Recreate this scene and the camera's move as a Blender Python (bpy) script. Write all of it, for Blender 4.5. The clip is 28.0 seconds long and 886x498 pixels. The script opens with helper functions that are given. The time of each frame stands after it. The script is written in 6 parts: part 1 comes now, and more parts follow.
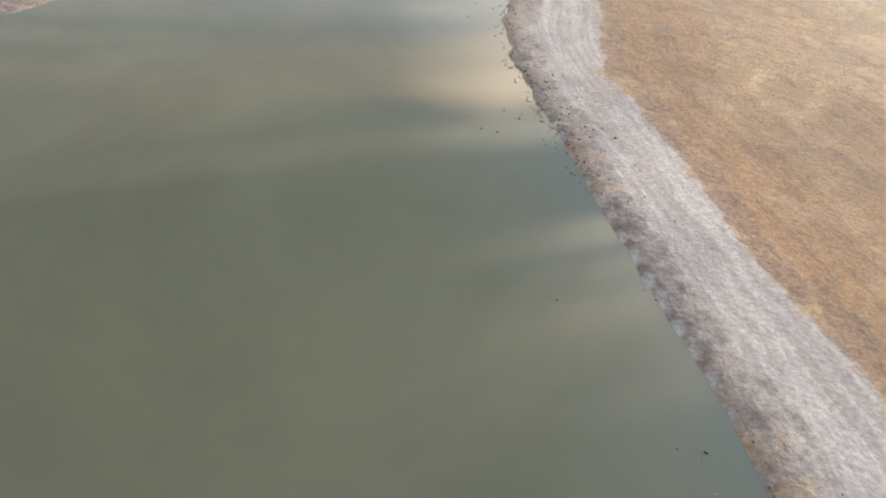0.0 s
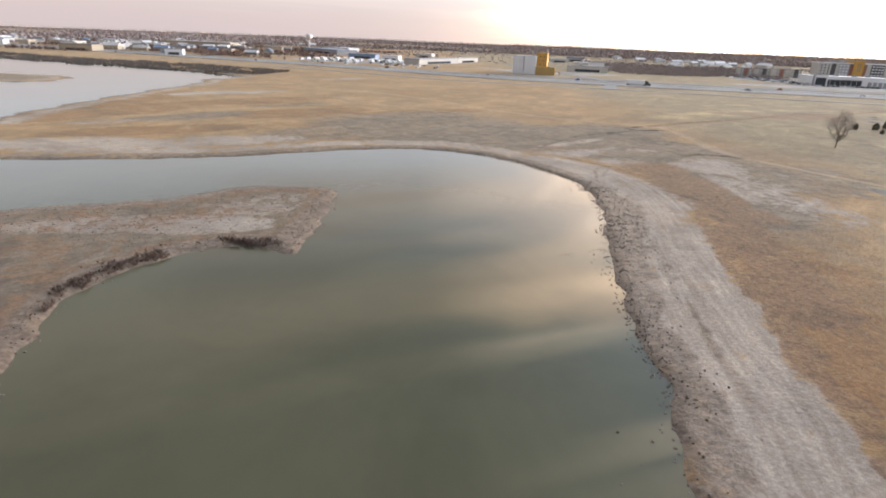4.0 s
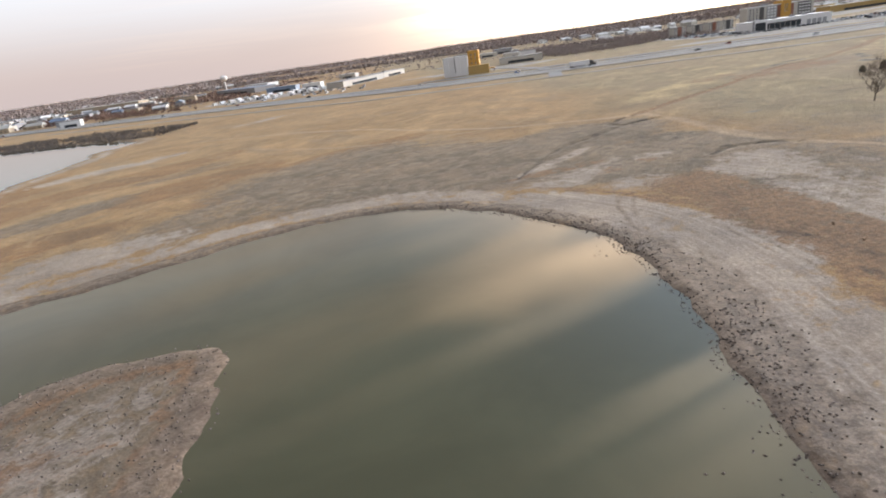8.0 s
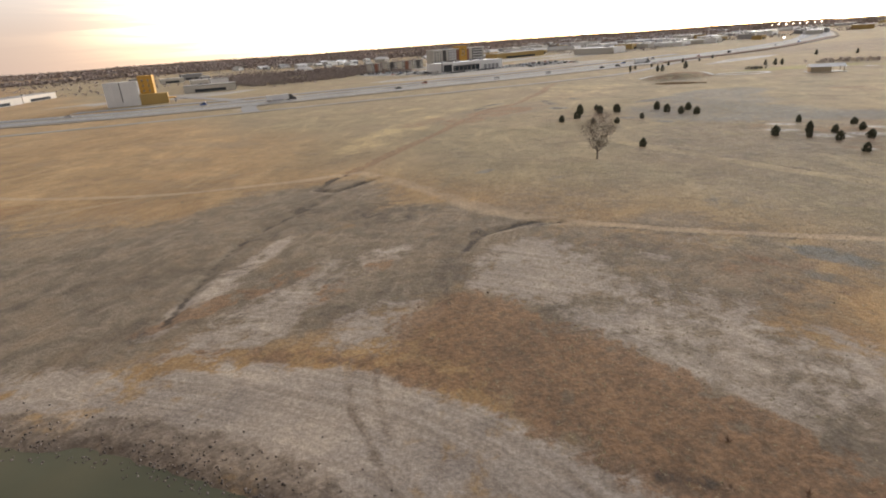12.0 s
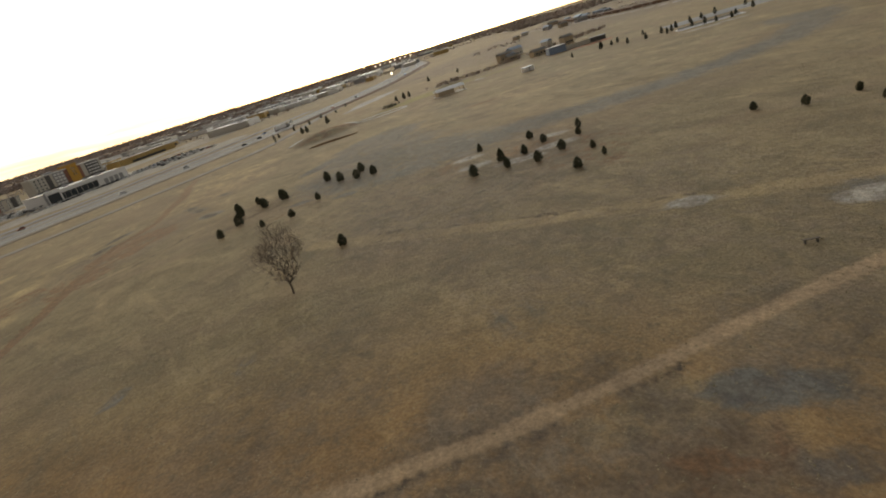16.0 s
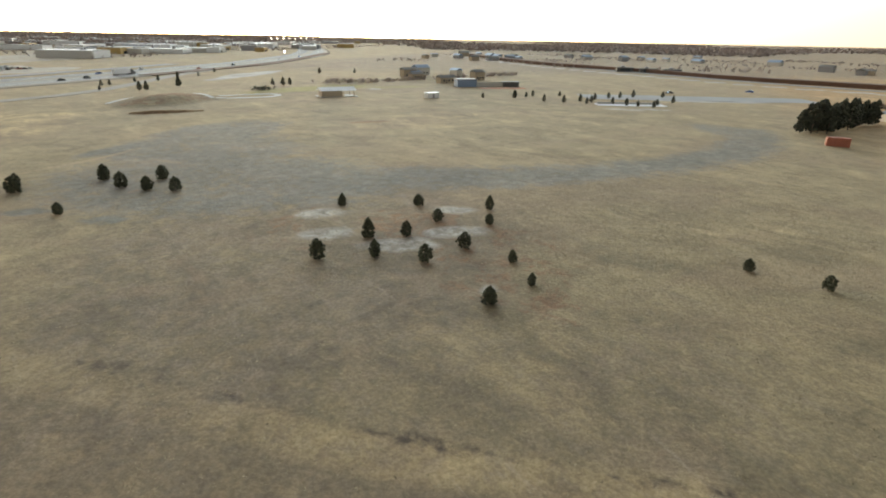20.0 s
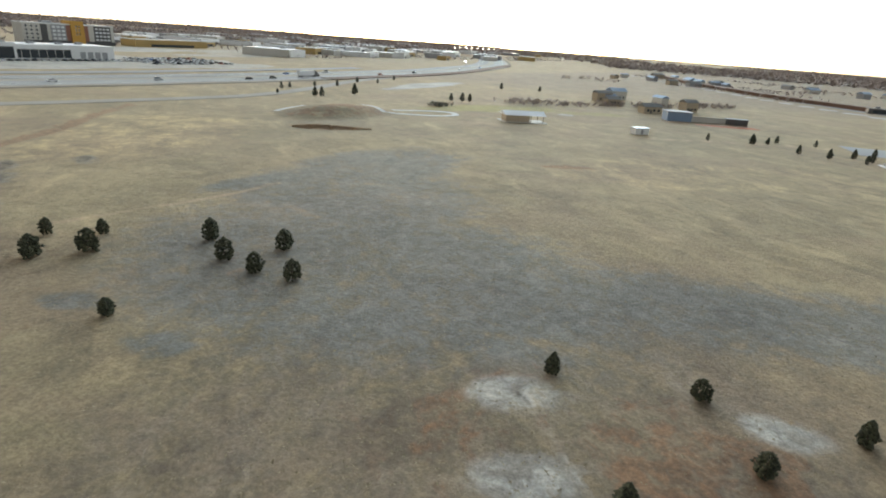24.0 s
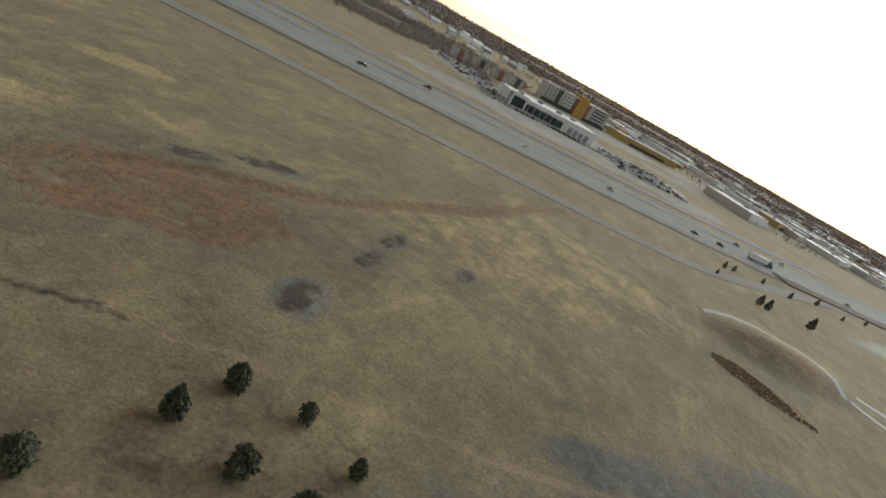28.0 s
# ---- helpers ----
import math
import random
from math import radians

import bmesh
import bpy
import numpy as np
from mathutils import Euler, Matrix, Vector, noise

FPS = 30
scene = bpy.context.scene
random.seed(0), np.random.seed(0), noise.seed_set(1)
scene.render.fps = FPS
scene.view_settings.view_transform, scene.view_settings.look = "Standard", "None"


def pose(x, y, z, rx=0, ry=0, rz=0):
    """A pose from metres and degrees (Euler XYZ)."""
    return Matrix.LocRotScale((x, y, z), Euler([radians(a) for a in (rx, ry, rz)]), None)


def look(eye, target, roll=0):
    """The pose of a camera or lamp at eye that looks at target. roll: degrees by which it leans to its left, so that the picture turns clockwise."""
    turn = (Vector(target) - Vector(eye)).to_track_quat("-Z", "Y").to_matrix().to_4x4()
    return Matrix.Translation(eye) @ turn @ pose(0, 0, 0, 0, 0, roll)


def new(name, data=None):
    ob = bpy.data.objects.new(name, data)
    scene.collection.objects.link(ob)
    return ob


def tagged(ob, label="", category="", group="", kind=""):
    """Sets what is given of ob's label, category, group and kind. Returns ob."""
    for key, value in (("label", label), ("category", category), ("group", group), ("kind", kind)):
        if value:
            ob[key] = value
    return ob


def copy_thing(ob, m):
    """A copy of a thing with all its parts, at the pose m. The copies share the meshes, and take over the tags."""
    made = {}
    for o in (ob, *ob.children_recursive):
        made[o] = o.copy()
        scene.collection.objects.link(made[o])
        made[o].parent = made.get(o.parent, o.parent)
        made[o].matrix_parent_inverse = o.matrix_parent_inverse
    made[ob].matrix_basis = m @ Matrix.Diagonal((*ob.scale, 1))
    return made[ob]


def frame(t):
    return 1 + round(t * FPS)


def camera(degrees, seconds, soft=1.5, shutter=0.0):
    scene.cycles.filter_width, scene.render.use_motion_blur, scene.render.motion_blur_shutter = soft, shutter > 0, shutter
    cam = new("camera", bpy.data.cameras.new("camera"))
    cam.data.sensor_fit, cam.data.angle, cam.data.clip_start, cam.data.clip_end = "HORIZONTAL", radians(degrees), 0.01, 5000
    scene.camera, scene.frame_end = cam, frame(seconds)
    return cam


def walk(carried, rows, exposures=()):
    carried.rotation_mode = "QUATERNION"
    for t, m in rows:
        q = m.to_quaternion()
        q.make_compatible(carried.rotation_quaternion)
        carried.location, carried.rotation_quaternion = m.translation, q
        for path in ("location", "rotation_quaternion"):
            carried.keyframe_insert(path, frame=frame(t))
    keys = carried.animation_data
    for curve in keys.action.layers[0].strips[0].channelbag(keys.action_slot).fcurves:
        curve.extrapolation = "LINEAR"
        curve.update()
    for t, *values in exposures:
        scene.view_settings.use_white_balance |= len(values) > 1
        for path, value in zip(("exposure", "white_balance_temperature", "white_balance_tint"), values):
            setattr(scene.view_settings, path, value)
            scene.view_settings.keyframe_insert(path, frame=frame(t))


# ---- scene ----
# The drone's flight: seconds, place, yaw to the left of +y, pitch and roll
cam = camera(77.01, 28.0, soft=1.9, shutter=0.0)
PATH = [
    (0, 6.23, 22.53, 28.71, 1.71, -42.04, 11.14),
    (0.5, 4.72, 29.49, 28.61, 4.43, -43.37, 7.23),
    (1, 3.11, 36.01, 28.78, 7.96, -43.41, 4.35),
    (1.5, 0.85, 41.41, 29.41, 8.01, -39.31, 4.42),
    (2, -1.27, 46.70, 29.88, 8.58, -28.69, 3.67),
    (2.5, -3.09, 52.50, 30.15, 9.06, -21.87, 3.17),
    (3, -4.65, 58.52, 30.18, 9.25, -21.14, 2.81),
    (3.5, -6.14, 64.61, 30.10, 9.29, -20.87, 2.49),
    (5.5, -11.86, 88.86, 30.13, 9.23, -20.49, 1.76),
    (6, -13.12, 95.07, 30.14, 9.13, -20.49, 1.63),
    (6.5, -14.08, 101.42, 30.16, 10.25, -20.46, -1.60),
    (7, -14.94, 107.78, 30.25, 12.22, -20.14, -9.01),
    (7.5, -15.27, 114.21, 30.39, 9.49, -20.12, -8.84),
    (8, -15.40, 120.94, 30.44, 5.25, -20.07, -8.27),
    (8.5, -15.25, 127.78, 30.43, 4.39, -19.96, -10.95),
    (9, -14.77, 134.52, 30.39, 2.08, -19.80, -13.38),
    (9.5, -13.77, 141.24, 30.31, -2.89, -19.77, -13.61),
    (10, -12.23, 147.93, 30.28, -6.62, -19.79, -14.61),
    (10.5, -10.14, 154.52, 30.19, -10.15, -19.61, -16.42),
    (11, -7.56, 161.00, 30.17, -18.28, -20.10, -10.48),
    (11.5, -4.78, 167.23, 30.19, -25.63, -20.43, -2.83),
    (13.5, 7.70, 189.48, 30.84, -24.12, -19.59, -14.98),
    (14, 12.19, 195.13, 30.61, -28.24, -19.30, -19.39),
    (14.5, 17.11, 200.11, 30.53, -32.17, -18.68, -23.68),
    (15, 22.45, 204.63, 30.73, -41.05, -18.99, -22.08),
    (15.5, 28.10, 208.68, 30.92, -47.66, -18.90, -23.65),
    (16, 34.22, 211.98, 30.97, -56.31, -19.82, -17.47),
    (16.5, 40.44, 214.82, 30.81, -67.91, -20.80, -6.44),
    (17, 46.82, 217.24, 30.50, -69.77, -20.92, -1.55),
    (17.5, 53.11, 219.53, 30.31, -72.15, -21.05, -1.16),
    (18, 59.31, 221.94, 30.07, -72.42, -20.99, -0.59),
    (18.5, 65.54, 224.39, 29.85, -72.36, -20.99, -0.17),
    (19, 71.65, 227.02, 29.61, -72.23, -21.03, 0.10),
    (19.5, 77.59, 229.67, 29.40, -72.14, -20.95, 0.52),
    (20, 83.51, 232.44, 29.44, -71.34, -20.99, 1.03),
    (20.5, 89.22, 235.50, 29.59, -69.71, -18.23, 8.19),
    (21, 94.61, 238.96, 30.14, -66.42, -12.70, 10.11),
    (21.5, 99.82, 242.85, 30.70, -58.18, -18.00, 5.49),
    (23.5, 119.46, 258.85, 29.84, -54.74, -21.56, 3.22),
    (24, 124.31, 263.53, 30.10, -55.27, -20.53, 4.16),
    (24.5, 128.87, 268.06, 31.69, -58.43, -5.84, 16.44),
    (24.6, 129.67, 269.10, 32.12, -56.38, -2.43, 16.51),
    (25, 132.49, 273.52, 34.04, -43.27, 3.36, 14.99),
    (25.5, 135.48, 279.50, 36.94, -36.86, 2.44, 15.48),
    (26, 137.54, 285.17, 39.22, -34.37, -5.05, 15.31),
    (26.5, 139.65, 290.91, 40.11, -27.38, -17.27, 16.20),
    (27, 141.41, 297.33, 39.86, -27.05, -21.45, 20.55),
    (27.3, 142.49, 301.44, 39.42, -26.06, -21.80, 22.66),
    (27.5, 142.81, 304.23, 39.35, -24.27, -22.10, 24.47),
    (28, 143.49, 311.53, 39.15, -17.51, -21.35, 29.60),
]


def flight(x, y, z, yaw, pitch, roll):
    a, b = radians(yaw), radians(pitch)
    way = Vector((-math.sin(a) * math.cos(b), math.cos(a) * math.cos(b), math.sin(b)))
    return look((x, y, z), Vector((x, y, z)) + way, roll)


EXPOSURES = [
    (0, -1.38, 7300, 20), (1, -1.2, 7300, 21), (2, -1.37, 7300, 21), (2.6, -1.73, 7800, 23), (3.5, -2.02, 7800, 23), (6, -2.06, 7800, 24), (8, -2.13, 8000, 22),
    (11, -2.42, 9300, 26), (13.5, -2.55, 9900, 20), (14.5, -2.92, 10700, 19), (16, -3.22, 10800, 19), (17, -2.6, 9200, 12), (18, -2.44, 9000, 12), (20, -2.36, 8900, 12),
    (21, -3.07, 9900, 12), (21.5, -2.75, 8200, 12), (23.5, -2.25, 8000, 10), (24, -2.26, 8000, 10), (24.6, -3, 7300, 10), (25, -4.92, 7300, 10), (25.5, -5.75, 7600, 9),
    (26, -6.55, 8300, 9), (26.5, -5.6, 7600, 9), (27, -4.12, 9300, 12), (27.5, -3.28, 8600, 12), (28, -2.86, 8700, 12),
]
walk(cam, [(t, flight(*row)) for t, *row in PATH], EXPOSURES)

# ---- node helpers ----
class Nodes:
    """A small builder of node trees."""

    def __init__(self, tree):
        self.tree = tree
        tree.nodes.clear()

    def add(self, kind, values=()):
        node = self.tree.nodes.new(kind)
        for slot, value in dict(values).items():
            self.put(node.inputs[slot], value)
        return node

    def put(self, slot, value):
        if isinstance(value, bpy.types.NodeSocket):
            self.tree.links.new(value, slot)
        elif isinstance(value, tuple) and len(value) == 3 and slot.type == "RGBA":
            slot.default_value = (*value, 1)
        else:
            slot.default_value = value

    def math(self, op, a, b=0.0, c=0.0, clamp=False):
        node = self.add("ShaderNodeMath", {0: a, 1: b, 2: c})
        node.operation, node.use_clamp = op, clamp
        return node.outputs[0]

    def vec(self, op, a, b=(0, 0, 0)):
        node = self.add("ShaderNodeVectorMath", {0: a, 1: b})
        node.operation = op
        return node.outputs["Value"] if op in ("DOT_PRODUCT", "LENGTH") else node.outputs[0]

    def mix(self, factor, a, b, blend="MIX"):
        node = self.add("ShaderNodeMix")
        node.data_type, node.blend_type = "RGBA", blend
        for slot, value in ((0, factor), (6, a), (7, b)):
            self.put(node.inputs[slot], value)
        return node.outputs[2]

    def ramp(self, value, low, high, to_low=0.0, to_high=1.0, smooth=True):
        node = self.add("ShaderNodeMapRange", {0: value, 1: low, 2: high, 3: to_low, 4: to_high})
        node.clamp = True
        node.interpolation_type = "SMOOTHSTEP" if smooth else "LINEAR"
        return node.outputs[0]

    def noise(self, vector, scale, detail=4.0, rough=0.6, warp=0.0):
        return self.add("ShaderNodeTexNoise", {"Vector": vector, "Scale": scale, "Detail": detail, "Roughness": rough, "Distortion": warp}).outputs[0]

    def stretch(self, vector, scale, turn=0.0):
        turned = self.add("ShaderNodeMapping", {"Vector": vector, "Rotation": (0, 0, radians(turn))}).outputs[0]
        return self.add("ShaderNodeMapping", {"Vector": turned, "Scale": scale}).outputs[0]


# ---- sky at sunset and the last sun ----
SUN_AZ, SUN_EL = 60.0, 1.2
SUN_WAY = Vector((math.sin(radians(SUN_AZ)) * math.cos(radians(SUN_EL)), math.cos(radians(SUN_AZ)) * math.cos(radians(SUN_EL)), math.sin(radians(SUN_EL))))


def make_world():
    world = bpy.data.worlds.new("sunset_sky")
    scene.world, world.use_nodes = world, True
    n = Nodes(world.node_tree)
    way = n.add("ShaderNodeTexCoord").outputs["Generated"]
    axes = n.add("ShaderNodeSeparateXYZ", {0: way})
    up = n.math("MAXIMUM", axes.outputs[2], 0.0)
    air = n.add("ShaderNodeTexSky")
    air.sky_type, air.sun_disc = "NISHITA", False
    air.sun_elevation, air.sun_rotation = radians(2.5), radians(SUN_AZ)
    air.air_density, air.dust_density, air.ozone_density = 1.0, 1.6, 2.0
    sky = air.outputs[0]
    toward = n.vec("DOT_PRODUCT", way, tuple(SUN_WAY))
    near_sun = n.math("MAXIMUM", toward, 0.0)
    far = n.math("ARCCOSINE", n.math("MINIMUM", toward, 0.99999))
    base = n.mix(1.0, sky, (1.6, 1.6, 1.6), "MULTIPLY")
    # pink haze on the horizon, a pale veil over it, then clear blue
    veil = n.mix(n.ramp(up, 0.02, 0.15), (20.0, 20.4, 22.8), (27.0, 33.5, 40.5))
    veil = n.mix(n.ramp(up, 0.20, 0.44), veil, (7.8, 10.2, 12.6))
    veil = n.mix(n.ramp(up, 0.34, 0.70), veil, (2.0, 2.7, 3.8))
    color = n.mix(1.0, veil, base, "ADD")
    haze = n.math("POWER", n.math("SUBTRACT", 1.0, up), 16.0)
    color = n.mix(n.math("MULTIPLY", haze, n.ramp(toward, 0.2, 0.95, 0.0, 0.8)), color, (62.0, 53.0, 44.0))
    # light scattered round the sun: blue high up, reddened by the longer way through the air low down
    thick = n.math("SUBTRACT", n.math("DIVIDE", 1.0, n.math("ADD", up, 0.06)), 2.4)
    fall = n.math("EXPONENT", n.math("DIVIDE", far, -radians(14.0)))
    glow = n.add("ShaderNodeCombineColor")
    for slot, (power, dim) in enumerate(((700.0, 0.016), (1130.0, 0.066), (1640.0, 0.122))):
        kept = n.math("EXPONENT", n.math("MULTIPLY", thick, -dim))
        n.put(glow.inputs[slot], n.math("MULTIPLY", n.math("MULTIPLY", kept, power), fall))
    color = n.mix(1.0, color, glow.outputs[0], "ADD")
    for power, tint in ((900.0, (900.0, 620.0, 240.0)), (70.0, (400.0, 350.0, 220.0))):
        color = n.mix(1.0, color, n.mix(n.math("POWER", near_sun, power), (0, 0, 0), tint), "ADD")
    low = n.math("MULTIPLY", n.math("POWER", n.math("SUBTRACT", 1.0, up), 55.0), n.math("POWER", near_sun, 14.0))
    color = n.mix(1.0, color, n.mix(low, (0, 0, 0), (260.0, 95.0, 0.0)), "ADD")
    wide_low = n.math("MULTIPLY", n.math("POWER", n.math("SUBTRACT", 1.0, up), 22.0), n.math("POWER", near_sun, 3.0))
    color = n.mix(1.0, color, n.mix(wide_low, (0, 0, 0), (12.0, 6.0, 1.2)), "ADD")
    # clouds on a flat layer: u runs across, v towards the sun
    across, ahead = (math.cos(radians(SUN_AZ)), -math.sin(radians(SUN_AZ)), 0), (math.sin(radians(SUN_AZ)), math.cos(radians(SUN_AZ)), 0)
    lift = n.math("ADD", up, 0.045)
    u = n.math("DIVIDE", n.vec("DOT_PRODUCT", way, across), lift)
    v = n.math("DIVIDE", n.vec("DOT_PRODUCT", way, ahead), lift)
    flat = n.add("ShaderNodeCombineXYZ", {0: u, 1: v}).outputs[0]
    long_way = n.add("ShaderNodeCombineXYZ", {0: u, 1: n.math("MULTIPLY", v, 0.16)}).outputs[0]
    some_way = n.add("ShaderNodeCombineXYZ", {0: u, 1: n.math("MULTIPLY", v, 0.45)}).outputs[0]
    puffs = n.noise(some_way, 1.7, 9.0, 0.62, 0.3)
    # the bank: a long grey roll whose edge draws in to the sun
    rim_at = n.math("ADD", n.ramp(v, 1.2, 2.4, -1.45, -2.15), n.ramp(v, 5.0, 15.0, 0.0, 1.9))
    depth = n.math("SUBTRACT", rim_at, n.math("ADD", u, n.math("MULTIPLY", n.math("SUBTRACT", puffs, 0.5), 2.6)))
    bank = n.ramp(depth, -0.1, 0.4)
    wide = n.math("LOGARITHM", n.math("MAXIMUM", n.math("MULTIPLY", u, -1.0), 0.3), 2.0)
    bands = n.add("ShaderNodeCombineXYZ", {0: n.math("MULTIPLY", wide, 2.4), 1: n.math("MULTIPLY", v, 0.17)}).outputs[0]
    streak = n.noise(bands, 1.5, 7.0, 0.6, 0.55)
    bright = n.math("MAXIMUM", n.ramp(wide, 2.0, 2.35), n.math("MULTIPLY", n.ramp(depth, 0.75, 0.05), n.ramp(v, 2.5, 5.0)))
    shade = n.math("SUBTRACT", 1.0, n.math("MULTIPLY", n.ramp(streak, 0.40, 0.62), n.math("ADD", 0.12, n.math("MULTIPLY", bright, 0.88))))
    gaps = n.ramp(n.noise(long_way, 1.5, 6.0, 0.58, 0.6), 0.44, 0.58)
    thinning = n.ramp(v, 0.4, 2.6, 0.0, 1.0)
    bank = n.math("MULTIPLY", bank, n.math("ADD", thinning, n.math("MULTIPLY", n.math("SUBTRACT", 1.0, thinning), gaps)))
    bank = n.math("MULTIPLY", bank, n.ramp(v, -1.2, 0.2, 0.25, 1.0))
    # single thin streaks overhead, and torn wisps beside the sun
    rolled = n.math("ADD", u, n.math("MULTIPLY", n.math("SUBTRACT", n.noise(some_way, 1.1, 6.0, 0.6, 0.4), 0.5), 0.7))
    for middle, half, power in ((-1.62, 0.2, 0.5), (-0.52, 0.26, 0.3)):
        line = n.ramp(n.math("ABSOLUTE", n.math("SUBTRACT", rolled, middle)), half, 0.0)
        line = n.math("MULTIPLY", n.math("MULTIPLY", line, power), n.math("MULTIPLY", n.ramp(v, 2.3, 1.4), n.ramp(v, -1.5, 0.0)))
        bank = n.math("MAXIMUM", bank, line)
        shade = n.math("MULTIPLY", shade, n.math("SUBTRACT", 1.0, line))
    torn = n.noise(n.stretch(flat, (3.4, 0.6, 1.0), -40), 1.1, 9.0, 0.6, 0.6)
    field = n.ramp(n.noise(flat, 0.9, 3.0, 0.5), 0.47, 0.60)
    wisps = n.math("MULTIPLY", n.math("MULTIPLY", n.ramp(torn, 0.50, 0.68), field), n.math("MULTIPLY", n.ramp(v, 1.0, 1.8), n.ramp(v, 6.5, 4.0)))
    wisps = n.math("MULTIPLY", wisps, n.ramp(n.math("ADD", u, n.math("MULTIPLY", v, 0.2)), 1.9, 0.9))
    mass = n.vec("LENGTH", n.add("ShaderNodeCombineXYZ", {0: n.math("MULTIPLY", n.math("ADD", u, 0.85), 1.7), 1: n.math("MULTIPLY", n.math("SUBTRACT", v, 2.4), 0.8)}).outputs[0])
    mass = n.math("MULTIPLY", n.ramp(mass, 1.0, 0.3), n.ramp(n.noise(n.stretch(flat, (1.6, 0.7, 1.0), -35), 1.9, 9.0, 0.62, 0.7), 0.46, 0.62))
    wisps = n.math("MAXIMUM", wisps, n.math("MULTIPLY", mass, 0.62))
    wisps = n.math("MAXIMUM", wisps, n.math("MULTIPLY", n.math("MULTIPLY", n.ramp(streak, 0.49, 0.64), n.math("MULTIPLY", n.ramp(v, 2.0, 0.8), n.ramp(up, 0.72, 0.42, 0.25, 1.0))), 0.66))
    wisps = n.math("MULTIPLY", wisps, n.math("MAXIMUM", n.ramp(up, 0.14, 0.32), n.ramp(toward, 0.6, 0.8)))
    near = n.math("POWER", n.ramp(toward, 0.3, 0.97, smooth=False), 1.15)
    lit = n.mix(near, (46.0, 41.0, 35.0), (600.0, 510.0, 385.0))
    dull = n.mix(near, (26.0, 24.6, 24.4), (280.0, 246.0, 202.0))
    cloud = n.mix(1.0, n.mix(shade, lit, dull), n.mix(n.ramp(toward, 0.72, 0.97), (1, 1, 1), (1.0, 0.88, 0.70)), "MULTIPLY")
    bank = n.math("MULTIPLY", bank, n.math("MAXIMUM", n.ramp(toward, 0.36, 0.62, 0.08, 1.0), n.ramp(up, 0.16, 0.3)))
    wisps = n.math("MULTIPLY", wisps, n.math("SUBTRACT", 1.0, bank))
    color = n.mix(n.math("MULTIPLY", n.math("MULTIPLY", bank, 0.92), n.ramp(up, 0.004, 0.05, 0.25, 1.0)), color, cloud)
    color = n.mix(n.math("MULTIPLY", wisps, 0.8), color, n.mix(near, (38.0, 36.0, 33.0), (640.0, 600.0, 500.0)))
    back = n.add("ShaderNodeBackground", {0: color, 1: 0.12})
    n.add("ShaderNodeOutputWorld", {0: back.outputs[0]})


make_world()
sun = bpy.data.lights.new("sun", "SUN")
sun.energy, sun.angle, sun.color = 2.0, radians(1.5), (1.0, 0.62, 0.34)
new("sun", sun).matrix_world = look((0, 0, 60), Vector((0, 0, 60)) - SUN_WAY)

# ---- materials ----
def plain(name, color, rough=0.8, metal=0.0, vary=0.25, size=0.8, bump=0.0, emit=0.0, island=False):
    """Paint, board, earth or leaf: a colour that varies at two sizes, with grain."""
    m = bpy.data.materials.new(name)
    m.use_nodes = True
    n = Nodes(m.node_tree)
    where = n.add("ShaderNodeTexCoord").outputs["Object"]
    big, small = n.noise(where, size, 4.0), n.noise(where, size * 9, 3.0)
    tone = n.math("ADD", n.math("MULTIPLY", big, 0.65), n.math("MULTIPLY", small, 0.35))
    if island:
        tone = n.math("ADD", n.math("MULTIPLY", tone, 0.5), n.math("MULTIPLY", n.add("ShaderNodeNewGeometry").outputs["Random Per Island"], 0.5))
    else:
        tone = n.math("ADD", n.math("MULTIPLY", tone, 0.75), n.math("MULTIPLY", n.add("ShaderNodeObjectInfo").outputs["Random"], 0.25))
    dark = tuple(c * (1 - vary) for c in color)
    light = tuple(min(1.0, c * (1 + vary)) for c in color)
    tint = n.mix(n.ramp(tone, 0.25, 0.75, smooth=False), dark, light)
    values = {"Base Color": tint, "Roughness": rough, "Metallic": metal}
    if bump:
        values["Normal"] = n.add("ShaderNodeBump", {"Height": small, "Strength": bump, "Distance": 0.1}).outputs[0]
    if emit:
        values["Emission Color"], values["Emission Strength"] = color, emit
    shader = n.add("ShaderNodeBsdfPrincipled", values)
    n.add("ShaderNodeOutputMaterial", {0: shader.outputs[0]})
    return m


